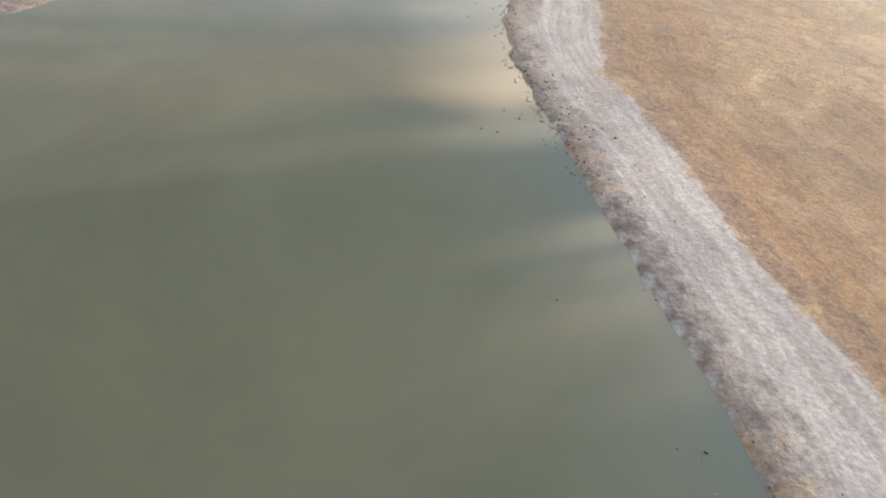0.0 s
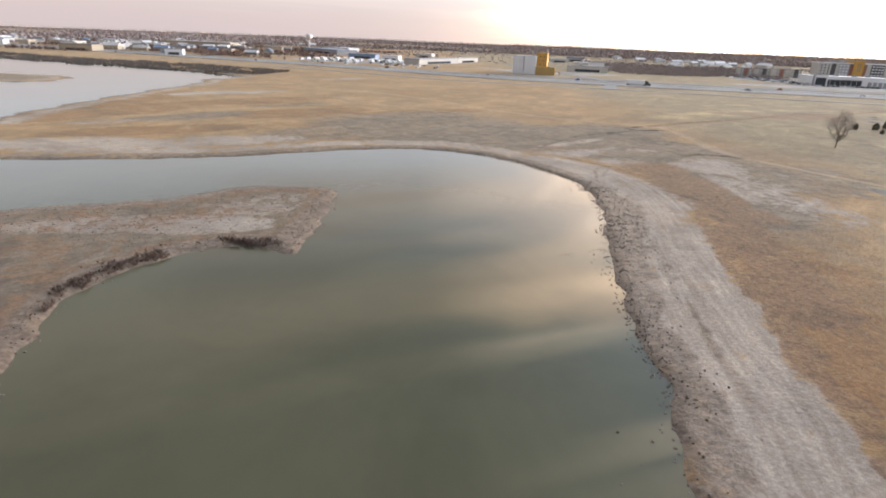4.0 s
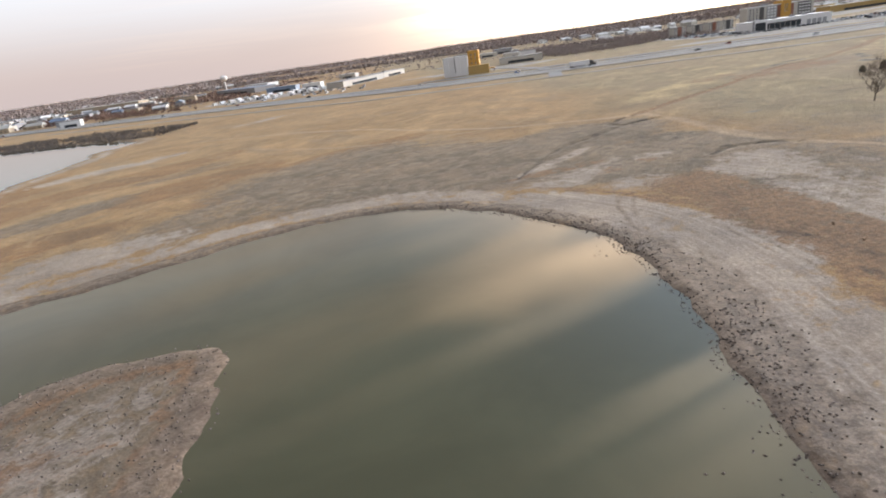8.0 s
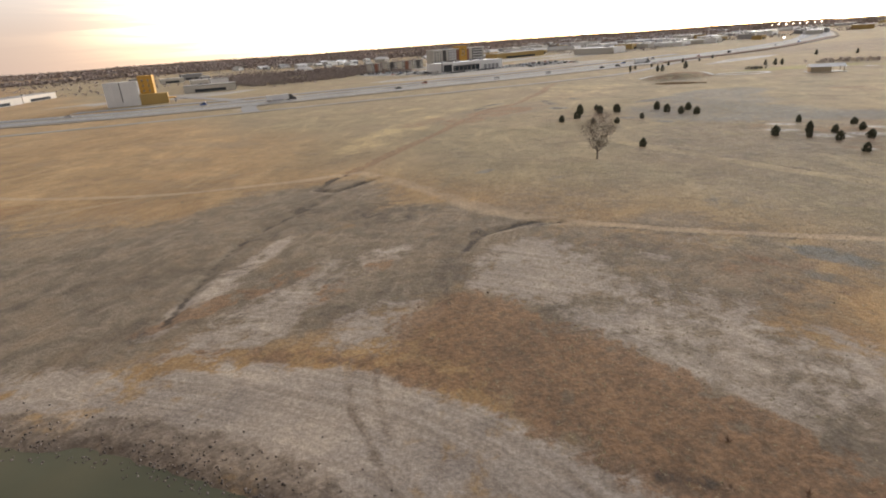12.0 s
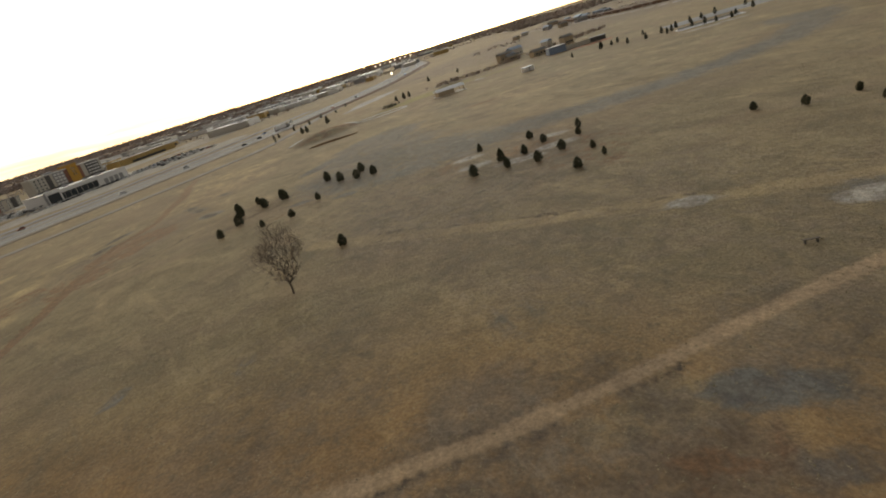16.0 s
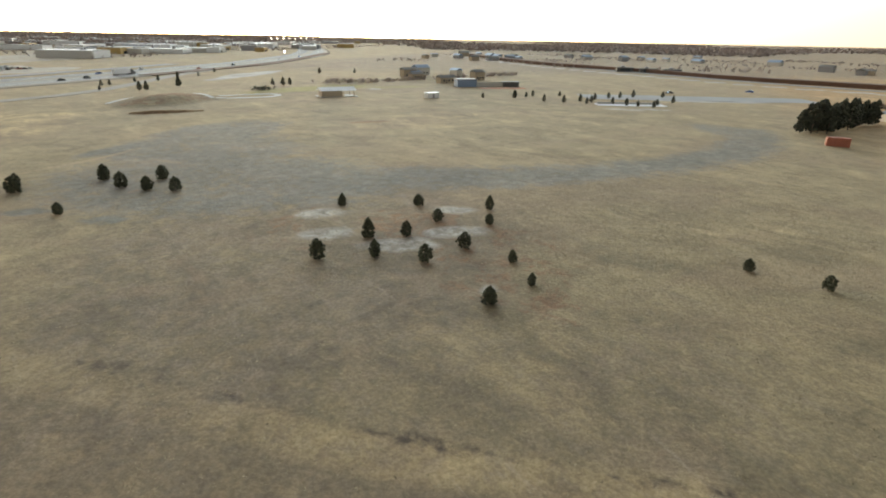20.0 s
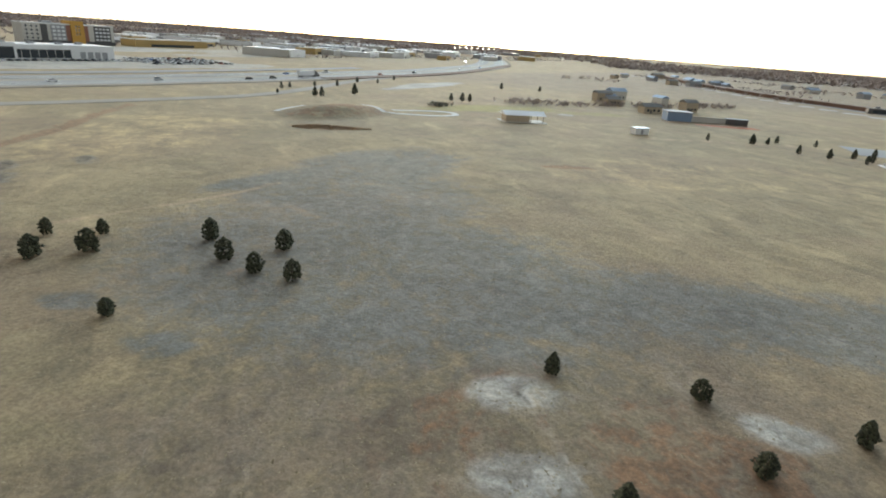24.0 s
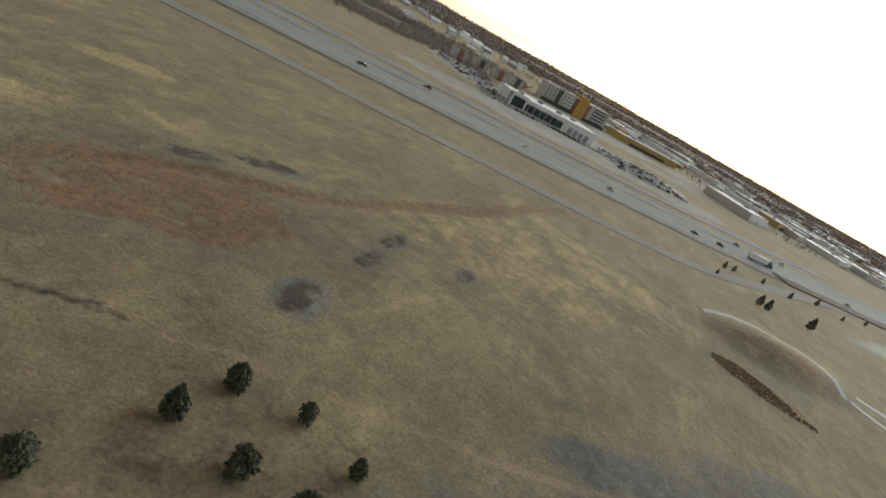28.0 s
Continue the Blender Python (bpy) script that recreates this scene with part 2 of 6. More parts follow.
def make_ground_material():
    m = bpy.data.materials.new("prairie_ground")
    m.use_nodes = True
    n = Nodes(m.node_tree)
    geo = n.add("ShaderNodeNewGeometry").outputs["Position"]
    zone = {}
    for layer, names in (("za", "pale wet ash orange"), ("zb", "brown track white blue"), ("zc", "lawn lot plough bright"), ("zd", "bank along grain black")):
        node = n.add("ShaderNodeAttribute")
        node.attribute_name = layer
        split = n.add("ShaderNodeSeparateColor", {0: node.outputs["Color"]})
        for k, key in enumerate(names.split()):
            zone[key] = split.outputs[k] if k < 3 else node.outputs["Alpha"]
    wide = n.noise(geo, 0.018, 6.0, 0.62, 0.6)
    patch = n.noise(geo, 0.085, 7.0, 0.66, 0.8)
    clump = n.noise(geo, 0.42, 7.0, 0.66, 0.4)
    fine = n.noise(geo, 2.2, 4.0, 0.7)
    drift = n.noise(n.stretch(geo, (0.13, 0.035, 1), 30), 1.0, 7.0, 0.66, 0.9)
    smear = n.noise(n.stretch(geo, (0.5, 0.085, 1), 38), 1.0, 7.0, 0.68, 0.8)
    patchy, clumpy = n.ramp(patch, 0.33, 0.67, smooth=False), n.ramp(clump, 0.33, 0.67, smooth=False)
    drifty, smeary = n.ramp(drift, 0.33, 0.67, smooth=False), n.ramp(smear, 0.33, 0.67, smooth=False)
    edge = n.math("ADD", n.math("MULTIPLY", patchy, 0.45), n.math("ADD", n.math("MULTIPLY", clumpy, 0.4), n.math("MULTIPLY", smeary, 0.15)))

    def soft(key, amount=0.7, width=0.35, grain=None):
        """Where a zone shows: its smooth share, worn away by noise at several sizes."""
        wear = n.math("MULTIPLY", n.math("SUBTRACT", edge if grain is None else grain, 0.5), n.math("MULTIPLY", amount * 2, n.ramp(zone[key], 0.0, 0.45)))
        return n.ramp(n.math("ADD", zone[key], wear), 0.5 - width, 0.5 + width)

    def layer(color, share, power, tint):
        return n.mix(n.math("MULTIPLY", share, power), color, tint)

    # dry grass: straw and rust towards the water, olive over the eastern field
    grass = n.mix(n.ramp(wide, 0.35, 0.65), (0.335, 0.196, 0.094), (0.43, 0.267, 0.136))
    grass = layer(grass, n.ramp(patch, 0.48, 0.72), 0.7, (0.33, 0.195, 0.115))
    grass = layer(grass, n.ramp(drift, 0.48, 0.68), 0.6, (0.51, 0.34, 0.185))
    grass = layer(grass, n.ramp(drift, 0.46, 0.3), 0.55, (0.265, 0.20, 0.135))
    olive = n.mix(n.ramp(patch, 0.38, 0.64), (0.222, 0.193, 0.127), (0.318, 0.27, 0.176))
    olive = layer(olive, n.ramp(drift, 0.5, 0.7), 0.6, (0.49, 0.385, 0.24))
    olive = layer(olive, n.ramp(drift, 0.44, 0.28), 0.5, (0.19, 0.175, 0.134))
    olive = layer(olive, n.ramp(wide, 0.47, 0.62), 0.7, (0.235, 0.188, 0.138))
    color = n.mix(n.math("MULTIPLY", zone["grain"], 0.88), grass, olive)
    color = layer(color, n.ramp(n.noise(geo, 1.15, 5.0, 0.7, 0.5), 0.50, 0.70), 0.5, (0.20, 0.165, 0.115))
    color = layer(color, n.ramp(n.noise(n.stretch(geo, (0.05, 0.02, 1), -35), 1.0, 5.0, 0.6, 0.6), 0.52, 0.68), 0.45, (0.27, 0.20, 0.145))
    color = layer(color, n.ramp(clump, 0.5, 0.72), 0.45, (0.20, 0.155, 0.10))
    color = layer(color, n.ramp(clump, 0.46, 0.3), 0.25, (0.50, 0.385, 0.25))
    color = layer(color, n.ramp(n.noise(geo, 0.36, 4.0, 0.55, 0.4), 0.63, 0.73), 0.55, (0.15, 0.125, 0.09))
    fleck = n.ramp(n.noise(geo, 0.9, 6.0, 0.72), 0.42, 0.64)
    run = n.add("ShaderNodeCombineXYZ", {0: n.math("MULTIPLY", zone["bank"], 42.0), 1: n.math("MULTIPLY", zone["along"], 14.0)}).outputs[0]
    rut = n.noise(run, 1.3, 4.0, 0.6, 0.1)
    orange = n.mix(fleck, (0.325, 0.165, 0.072), (0.215, 0.11, 0.056))
    orange = layer(orange, smeary, 0.35, (0.39, 0.235, 0.118))
    orange = layer(orange, n.ramp(rut, 0.48, 0.64), 0.85, (0.215, 0.125, 0.07))
    orange = layer(orange, n.ramp(patch, 0.5, 0.68), 0.5, (0.39, 0.28, 0.168))
    color = layer(color, soft("orange"), 0.9, orange)
    color = layer(color, soft("bright", 0.75), 0.75, n.mix(fleck, (0.58, 0.445, 0.25), (0.45, 0.335, 0.19)))
    blot = n.noise(geo, 0.17, 8.0, 0.68, 1.3)
    ash = n.mix(n.ramp(n.math("ADD", n.math("MULTIPLY", blot, 0.7), n.math("MULTIPLY", smear, 0.3)), 0.38, 0.62), (0.125, 0.105, 0.088), (0.25, 0.21, 0.175))
    ash = layer(ash, n.ramp(patch, 0.46, 0.68), 0.6, (0.235, 0.172, 0.122))
    ash = layer(ash, n.ramp(smear, 0.60, 0.72), 0.3, (0.50, 0.43, 0.37))
    color = layer(color, soft("ash", 0.45, 0.4), 0.95, ash)
    blue = n.mix(n.ramp(clump, 0.36, 0.64), (0.104, 0.118, 0.128), (0.185, 0.20, 0.206))
    color = layer(color, soft("blue", 0.5, 0.4), 0.85, blue)
    color = layer(color, soft("lawn", 0.3), 0.75, (0.30, 0.285, 0.10))
    # pale dried mud with wheel ruts that follow the bank
    pale = n.mix(n.ramp(rut, 0.36, 0.64), (0.335, 0.285, 0.253), (0.45, 0.393, 0.355))
    pale = layer(pale, n.ramp(patch, 0.42, 0.66), 0.5, (0.40, 0.335, 0.29))
    pale = layer(pale, n.ramp(n.noise(run, 3.1, 3.0, 0.5, 0.1), 0.56, 0.68), 0.3, (0.26, 0.213, 0.185))
    pale = layer(pale, n.ramp(blot, 0.54, 0.66), 0.35, (0.52, 0.465, 0.42))
    color = layer(color, soft("pale", 0.8, 0.26), 0.96, pale)
    brown = n.mix(fleck, (0.285, 0.163, 0.098), (0.165, 0.103, 0.066))
    color = layer(color, soft("brown", 1.3, 0.27), 0.88, brown)
    wet = n.mix(n.ramp(n.noise(geo, 0.7, 7.0, 0.72, 0.4), 0.36, 0.64), (0.285, 0.228, 0.19), (0.14, 0.106, 0.086))
    color = layer(color, soft("wet", 0.7, 0.35), 0.95, wet)
    color = layer(color, soft("white", 1.05, 0.5), 0.92, n.mix(n.ramp(clump, 0.36, 0.62), (0.58, 0.575, 0.56), (0.30, 0.285, 0.265)))
    color = layer(color, soft("track", 0.45, 0.36), 0.92, n.mix(n.ramp(clump, 0.36, 0.65), (0.50, 0.365, 0.255), (0.40, 0.29, 0.20)))
    color = layer(color, soft("plough", 0.2, 0.15), 0.92, (0.15, 0.075, 0.05))
    color = layer(color, soft("lot", 0.3, 0.2), 0.95, n.mix(patchy, (0.32, 0.33, 0.345), (0.43, 0.435, 0.44)))
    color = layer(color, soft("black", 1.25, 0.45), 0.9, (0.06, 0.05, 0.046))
    # grain of stalks and clods
    mottle = n.math("ADD", n.math("MULTIPLY", n.noise(geo, 0.045, 6.0, 0.6, 1.0), 0.55), n.math("MULTIPLY", n.noise(geo, 0.22, 6.0, 0.66, 0.8), 0.45))
    color = n.mix(1.0, color, n.mix(n.ramp(mottle, 0.36, 0.64, smooth=False), (0.73, 0.70, 0.68), (1.24, 1.155, 1.04)), "MULTIPLY")
    speck = n.mix(n.ramp(fine, 0.34, 0.68), (0.80, 0.80, 0.80), (1.15, 1.15, 1.15))
    color = n.mix(1.0, color, speck, "MULTIPLY")
    lumps = n.math("ADD", n.math("MULTIPLY", clump, 0.6), n.math("MULTIPLY", fine, 0.4))
    bump = n.add("ShaderNodeBump", {"Height": lumps, "Strength": 0.45, "Distance": 0.45}).outputs[0]
    rough = n.ramp(zone["wet"], 0.4, 0.9, 0.93, 0.65)
    shader = n.add("ShaderNodeBsdfPrincipled", {"Base Color": color, "Roughness": rough, "Normal": bump, "Specular IOR Level": 0.2, "Sheen Weight": 0.12, "Sheen Roughness": 0.45, "Sheen Tint": (1.0, 0.82, 0.6)})
    n.add("ShaderNodeOutputMaterial", {0: shader.outputs[0]})
    return m


def make_water_material(name, murk):
    m = bpy.data.materials.new(name)
    m.use_nodes = True
    n = Nodes(m.node_tree)
    geo = n.add("ShaderNodeNewGeometry").outputs["Position"]
    ripple = n.noise(n.stretch(geo, (1.0, 2.2, 1.0), 25), 1.6, 4.0, 0.6)
    calm = n.ramp(n.noise(geo, 0.02, 4.0), 0.4, 0.65, 0.15, 1.0)
    bump = n.add("ShaderNodeBump", {"Height": n.math("MULTIPLY", ripple, calm), "Strength": 0.06, "Distance": 0.08}).outputs[0]
    silt = n.mix(n.ramp(n.noise(geo, 0.03, 5.0, 0.6, 0.5), 0.35, 0.65), murk, tuple(c * 1.25 for c in murk))
    shader = n.add("ShaderNodeBsdfPrincipled", {"Base Color": silt, "Roughness": 0.04, "IOR": 1.333, "Normal": bump})
    n.add("ShaderNodeOutputMaterial", {0: shader.outputs[0]})
    return m


GROUND = make_ground_material()
WATER = make_water_material("silty_pond_water", (0.100, 0.096, 0.058))
# brown of the lumps that stand in for birds
BIRD_LUMP = plain("bird_lump_brown", (0.19, 0.148, 0.125), 0.95, vary=0.45, size=2.0, island=True)
TUFT = plain("dry_grass_tuft", (0.29, 0.23, 0.145), 0.95, vary=0.4, size=0.3, island=True)
RUST = plain("rusty_scrub", (0.215, 0.125, 0.078), 0.95, vary=0.45, size=0.5, island=True)
NEEDLE = plain("juniper_needles", (0.060, 0.062, 0.034), 0.85, vary=0.55, size=1.5, island=True)
BARK = plain("grey_bark", (0.15, 0.118, 0.095), 0.9, vary=0.3, size=2.0)
TWIG = plain("bare_twigs", (0.19, 0.148, 0.128), 0.95, vary=0.4, size=0.2, island=True)
# bare trees paled towards grey: the haze of distance is put into the colour
HAZED_WOODS = plain("hazed_winter_woods", (0.375, 0.305, 0.28), 0.95, vary=0.25, size=0.02, island=True)
RUSSET = plain("russet_twigs", (0.21, 0.125, 0.10), 0.95, vary=0.5, size=0.03, island=True)
SCRUB = plain("dark_scrub", (0.125, 0.078, 0.058), 0.95, vary=0.45, size=0.2, island=True)
REED = plain("dry_reeds", (0.34, 0.21, 0.115), 0.95, vary=0.4, size=0.3, island=True)
BRUSH = plain("bare_brush", (0.15, 0.122, 0.105), 0.95, vary=0.45, size=0.1, island=True)
EVERGREEN = plain("far_evergreen", (0.045, 0.05, 0.032), 0.9, vary=0.5, size=0.1, island=True)
ASPHALT = plain("worn_asphalt", (0.287, 0.290, 0.292), 0.95, vary=0.18, size=0.05)
DITCHED = plain("dark_ditch_grass", (0.13, 0.098, 0.064), 0.95, vary=0.4, size=0.08)
MEDIAN = plain("gravelled_median", (0.33, 0.295, 0.25), 0.95, vary=0.25, size=0.08)
CONCRETE = plain("pale_concrete", (0.56, 0.54, 0.51), 0.85, vary=0.15, size=0.2)
LINE = plain("road_paint", (0.75, 0.74, 0.70), 0.7, vary=0.1)
WHITE = plain("white_paint", (0.82, 0.82, 0.82), 0.6, vary=0.08, size=0.1)
CREAM = plain("cream_stucco", (0.60, 0.57, 0.52), 0.8, vary=0.1, size=0.1)
YELLOW = plain("yellow_panel", (0.62, 0.33, 0.07), 0.7, vary=0.12, size=0.1)
OCHRE = plain("ochre_stucco", (0.50, 0.33, 0.13), 0.8, vary=0.15, size=0.1)
GREY = plain("grey_cladding", (0.33, 0.33, 0.34), 0.7, vary=0.15, size=0.1)
DARK = plain("dark_cladding", (0.085, 0.08, 0.08), 0.6, vary=0.2, size=0.1)
GLASS = plain("dark_glass", (0.04, 0.05, 0.06), 0.1, vary=0.2)
STEEL = plain("galvanised_steel", (0.50, 0.51, 0.52), 0.45, metal=0.7, vary=0.1)
BRICK = plain("red_brick_wall", (0.30, 0.135, 0.095), 0.85, vary=0.2, size=0.3)
ROOF = plain("grey_shingles", (0.20, 0.195, 0.19), 0.9, vary=0.25, size=0.3)
BLUE = plain("blue_metal_roof", (0.20, 0.29, 0.42), 0.5, vary=0.15, size=0.1)
ROYAL = plain("royal_blue_wall", (0.05, 0.14, 0.42), 0.6, vary=0.15, size=0.1)
RED = plain("rust_red_paint", (0.42, 0.13, 0.08), 0.6, vary=0.15, size=0.3)
TAN = plain("tan_siding", (0.47, 0.38, 0.28), 0.8, vary=0.15, size=0.1)
EARTH = plain("dark_railway_earth", (0.15, 0.085, 0.06), 0.95, vary=0.35, size=0.1)
RUBBER = plain("tyre_rubber", (0.025, 0.025, 0.025), 0.9)
CLAY = plain("infield_clay", (0.44, 0.15, 0.075), 0.95, vary=0.15, size=0.2)
LAMP = plain("floodlight_lens", (1.0, 0.97, 0.92), 0.4, emit=60.0)

# ---- the lie of the land: a height field and zones, by distance from lines and patches ----
def smooth_line(points, closed=False, steps=5):
    """A rounded line through the corners given."""
    p = np.array(points, float)
    count = len(p)
    out = []
    for i in range(count if closed else count - 1):
        a, b, c, d = (p[(i + k) % count] if closed else p[min(max(i + k, 0), count - 1)] for k in (-1, 0, 1, 2))
        for s in np.arange(steps) / steps:
            out.append(0.5 * (2 * b + (c - a) * s + (2 * a - 5 * b + 4 * c - d) * s**2 + (3 * b - a - 3 * c + d) * s**3))
    if not closed:
        out.append(p[-1])
    return np.array(out)


def line_distance(x, y, line, closed=False):
    """The distance of each place from a line."""
    best = np.full(x.shape, 1e9)
    ends = np.roll(line, -1, 0) if closed else line[1:]
    for (ax, ay), (bx, by) in zip(line, ends):
        dx, dy = bx - ax, by - ay
        s = np.clip(((x - ax) * dx + (y - ay) * dy) / (dx * dx + dy * dy + 1e-9), 0, 1)
        best = np.minimum(best, (x - ax - s * dx) ** 2 + (y - ay - s * dy) ** 2)
    return np.sqrt(best)


def inside(x, y, ring):
    hit = np.zeros(x.shape, bool)
    for (ax, ay), (bx, by) in zip(ring, np.roll(ring, -1, 0)):
        cross = (ay > y) != (by > y)
        hit ^= cross & (x < (bx - ax) * (y - ay) / (by - ay + 1e-12) + ax)
    return hit


def signed(x, y, ring):
    """Metres from a shore: positive on its inner side."""
    d = line_distance(x, y, ring, True)
    return np.where(inside(x, y, ring), d, -d)


def step(v, low, high):
    s = np.clip((v - low) / (high - low), 0, 1)
    return s * s * (3 - 2 * s)


def wobble(x, y, size, seed=0.0):
    """Slow waves, to make edges uneven."""
    a, b = x / size + seed, y / size - 1.7 * seed
    return (np.sin(a + 1.9 * np.sin(0.7 * b)) + np.sin(1.31 * b + 1.3 * np.sin(0.83 * a + 1)) + 0.6 * np.sin(2.3 * a - 1.7 * b + seed)) / 2.6


def spots(x, y, rows, edge=0.35):
    """Soft oval patches: centre, half length, half width, turn, strength."""
    out = np.zeros(x.shape)
    for cx, cy, rx, ry, turn, power in rows:
        near = (np.abs(x - cx) < 2 * max(rx, ry)) & (np.abs(y - cy) < 2 * max(rx, ry))
        if not near.any():
            continue
        c, s = math.cos(radians(turn)), math.sin(radians(turn))
        px, py = x[near] - cx, y[near] - cy
        r = np.hypot((px * c + py * s) / rx, (py * c - px * s) / ry) + 0.16 * wobble(x[near], y[near], 0.4 * ry + 1, cx)
        out[near] = np.maximum(out[near], power * (1 - step(r, 1 - edge, 1 + edge)))
    return out


def strip(x, y, points, width, power=1.0, edge=0.6, closed=False, wave=0.25):
    """A band along a line."""
    line = smooth_line(points, closed, 4)
    low, high = line.min(0) - 3 * width - 6, line.max(0) + 3 * width + 6
    near = (x > low[0]) & (x < high[0]) & (y > low[1]) & (y < high[1])
    out = np.zeros(x.shape)
    if near.any():
        d = line_distance(x[near], y[near], line) * (1 + wave * wobble(x[near], y[near], 6 * width + 2, width))
        out[near] = power * (1 - step(d, width * (1 - edge), width * (1 + edge)))
    return out


# shores of the near pond, its peninsula and the far pond
BAY = smooth_line([(30, -20), (29, 20), (26.8, 40), (23, 51.6), (18.6, 63.2), (15.2, 73.5), (11.3, 84.5), (7.6, 95.8), (6, 107), (6.5, 119), (5, 135), (5, 160), (5.8, 176),
                   (4.9, 190), (1.5, 203), (-5, 211.8), (-12.6, 219.8), (-22, 226.6), (-33, 230), (-44, 229.2), (-59, 222.6), (-73, 211.8), (-88, 201),
                   (-108, 190.5), (-134, 181), (-185, 172), (-260, 160), (-260, -90), (-60, -110)], True, 4)
PENINSULA = smooth_line([(-46, 80), (-48, 93), (-50.5, 101), (-54, 107), (-59, 117), (-61, 125.5), (-58, 135.5), (-53.5, 142), (-47, 143.3), (-41.8, 142.5), (-43, 155), (-45, 166), (-48.2, 178),
                         (-55, 179), (-68, 174.5), (-75, 164), (-85, 157), (-97, 149), (-108, 138), (-150, 120), (-250, 105), (-250, 60), (-150, 62), (-80, 66), (-54, 72)], True, 4)
FAR_POND = smooth_line([(-190, 215), (-194, 250), (-203, 300), (-209, 340), (-213, 372), (-216, 395), (-228, 420), (-222, 452), (-262, 478), (-330, 505), (-420, 530), (-600, 545), (-640, 330), (-420, 190), (-260, 175)], True, 4)
FAR_ISLAND = smooth_line([(-286, 372), (-300, 388), (-340, 388), (-420, 380), (-420, 330), (-330, 322), (-285, 345)], True, 4)
MOUND = (284.0, 432.0)
SWALE = [(36, 311), (70, 343), (99, 370), (126, 395), (147, 405), (165, 420), (190, 442), (208, 462), (228, 481)]
GULLY = [(-8, 243), (-2, 257), (3, 267), (10, 276), (18, 283.5), (25, 291)]
DITCH = [(24, 229), (28, 237.6), (34.5, 244.2), (39.9, 248.8), (46.3, 249.4), (51.5, 249.5), (54.5, 246.9)]
PIT = [(36, 312), (34.6, 310.2), (29.6, 305.4), (25.8, 300.6), (25.5, 299.5), (26.2, 298), (28.4, 295.3), (29.6, 295.6), (35, 298.4), (41.4, 302)]
DIRT_ROAD = [(39, 312), (43.5, 297), (46, 276), (48.5, 260), (53.5, 249), (58, 243), (61.6, 238.8), (64.8, 234.2), (68.8, 229.9), (72.8, 225.7), (77.3, 221.5), (82, 217.2), (89, 210.2), (101, 197.5), (115, 184), (140, 160), (190, 120)]
WEST_PATH = [(39, 312), (25, 312), (8, 316), (-10, 322), (-37, 340), (-60, 362), (-100, 385), (-160, 405)]


def shore(x, y):
    """Metres inland from the nearest water; negative in the water."""
    near = -np.minimum(signed(x, y, BAY), -signed(x, y, PENINSULA))
    far = -np.minimum(signed(x, y, FAR_POND), -signed(x, y, FAR_ISLAND))
    return np.minimum(near, far) + (0.25 + 0.75 * step(y, 66, 90)) * (0.6 * wobble(x, y, 2.1, 3.0) + 0.3 * wobble(x, y, 0.9, 8.0))


def relief(x, y, inland):
    z = -0.75 + 0.75 * step(inland, -1.7, 1.5) + 0.1 * step(inland, 0.5, 14)
    z = z + 0.12 * wobble(x, y, 9, 1) * step(inland, 2, 10) + 0.25 * wobble(x, y, 55, 2) * step(inland, 10, 60)
    z = z + 0.15 * (strip(x, y, GULLY, 2.4) - strip(x, y, GULLY, 1.2)) - 0.25 * strip(x, y, GULLY, 0.8) - 0.4 * strip(x, y, DITCH[2:], 0.65) - 0.6 * strip(x, y, PIT, 0.7) - 0.3 * strip(x, y, SWALE, 1.6)
    r = np.hypot((x - MOUND[0]) / 34, (y - MOUND[1]) / 19)
    z = z + 3.3 * (1 - step(r, 0.1, 1.0))
    return z - 0.06 * strip(x, y, DIRT_ROAD, 1.6)


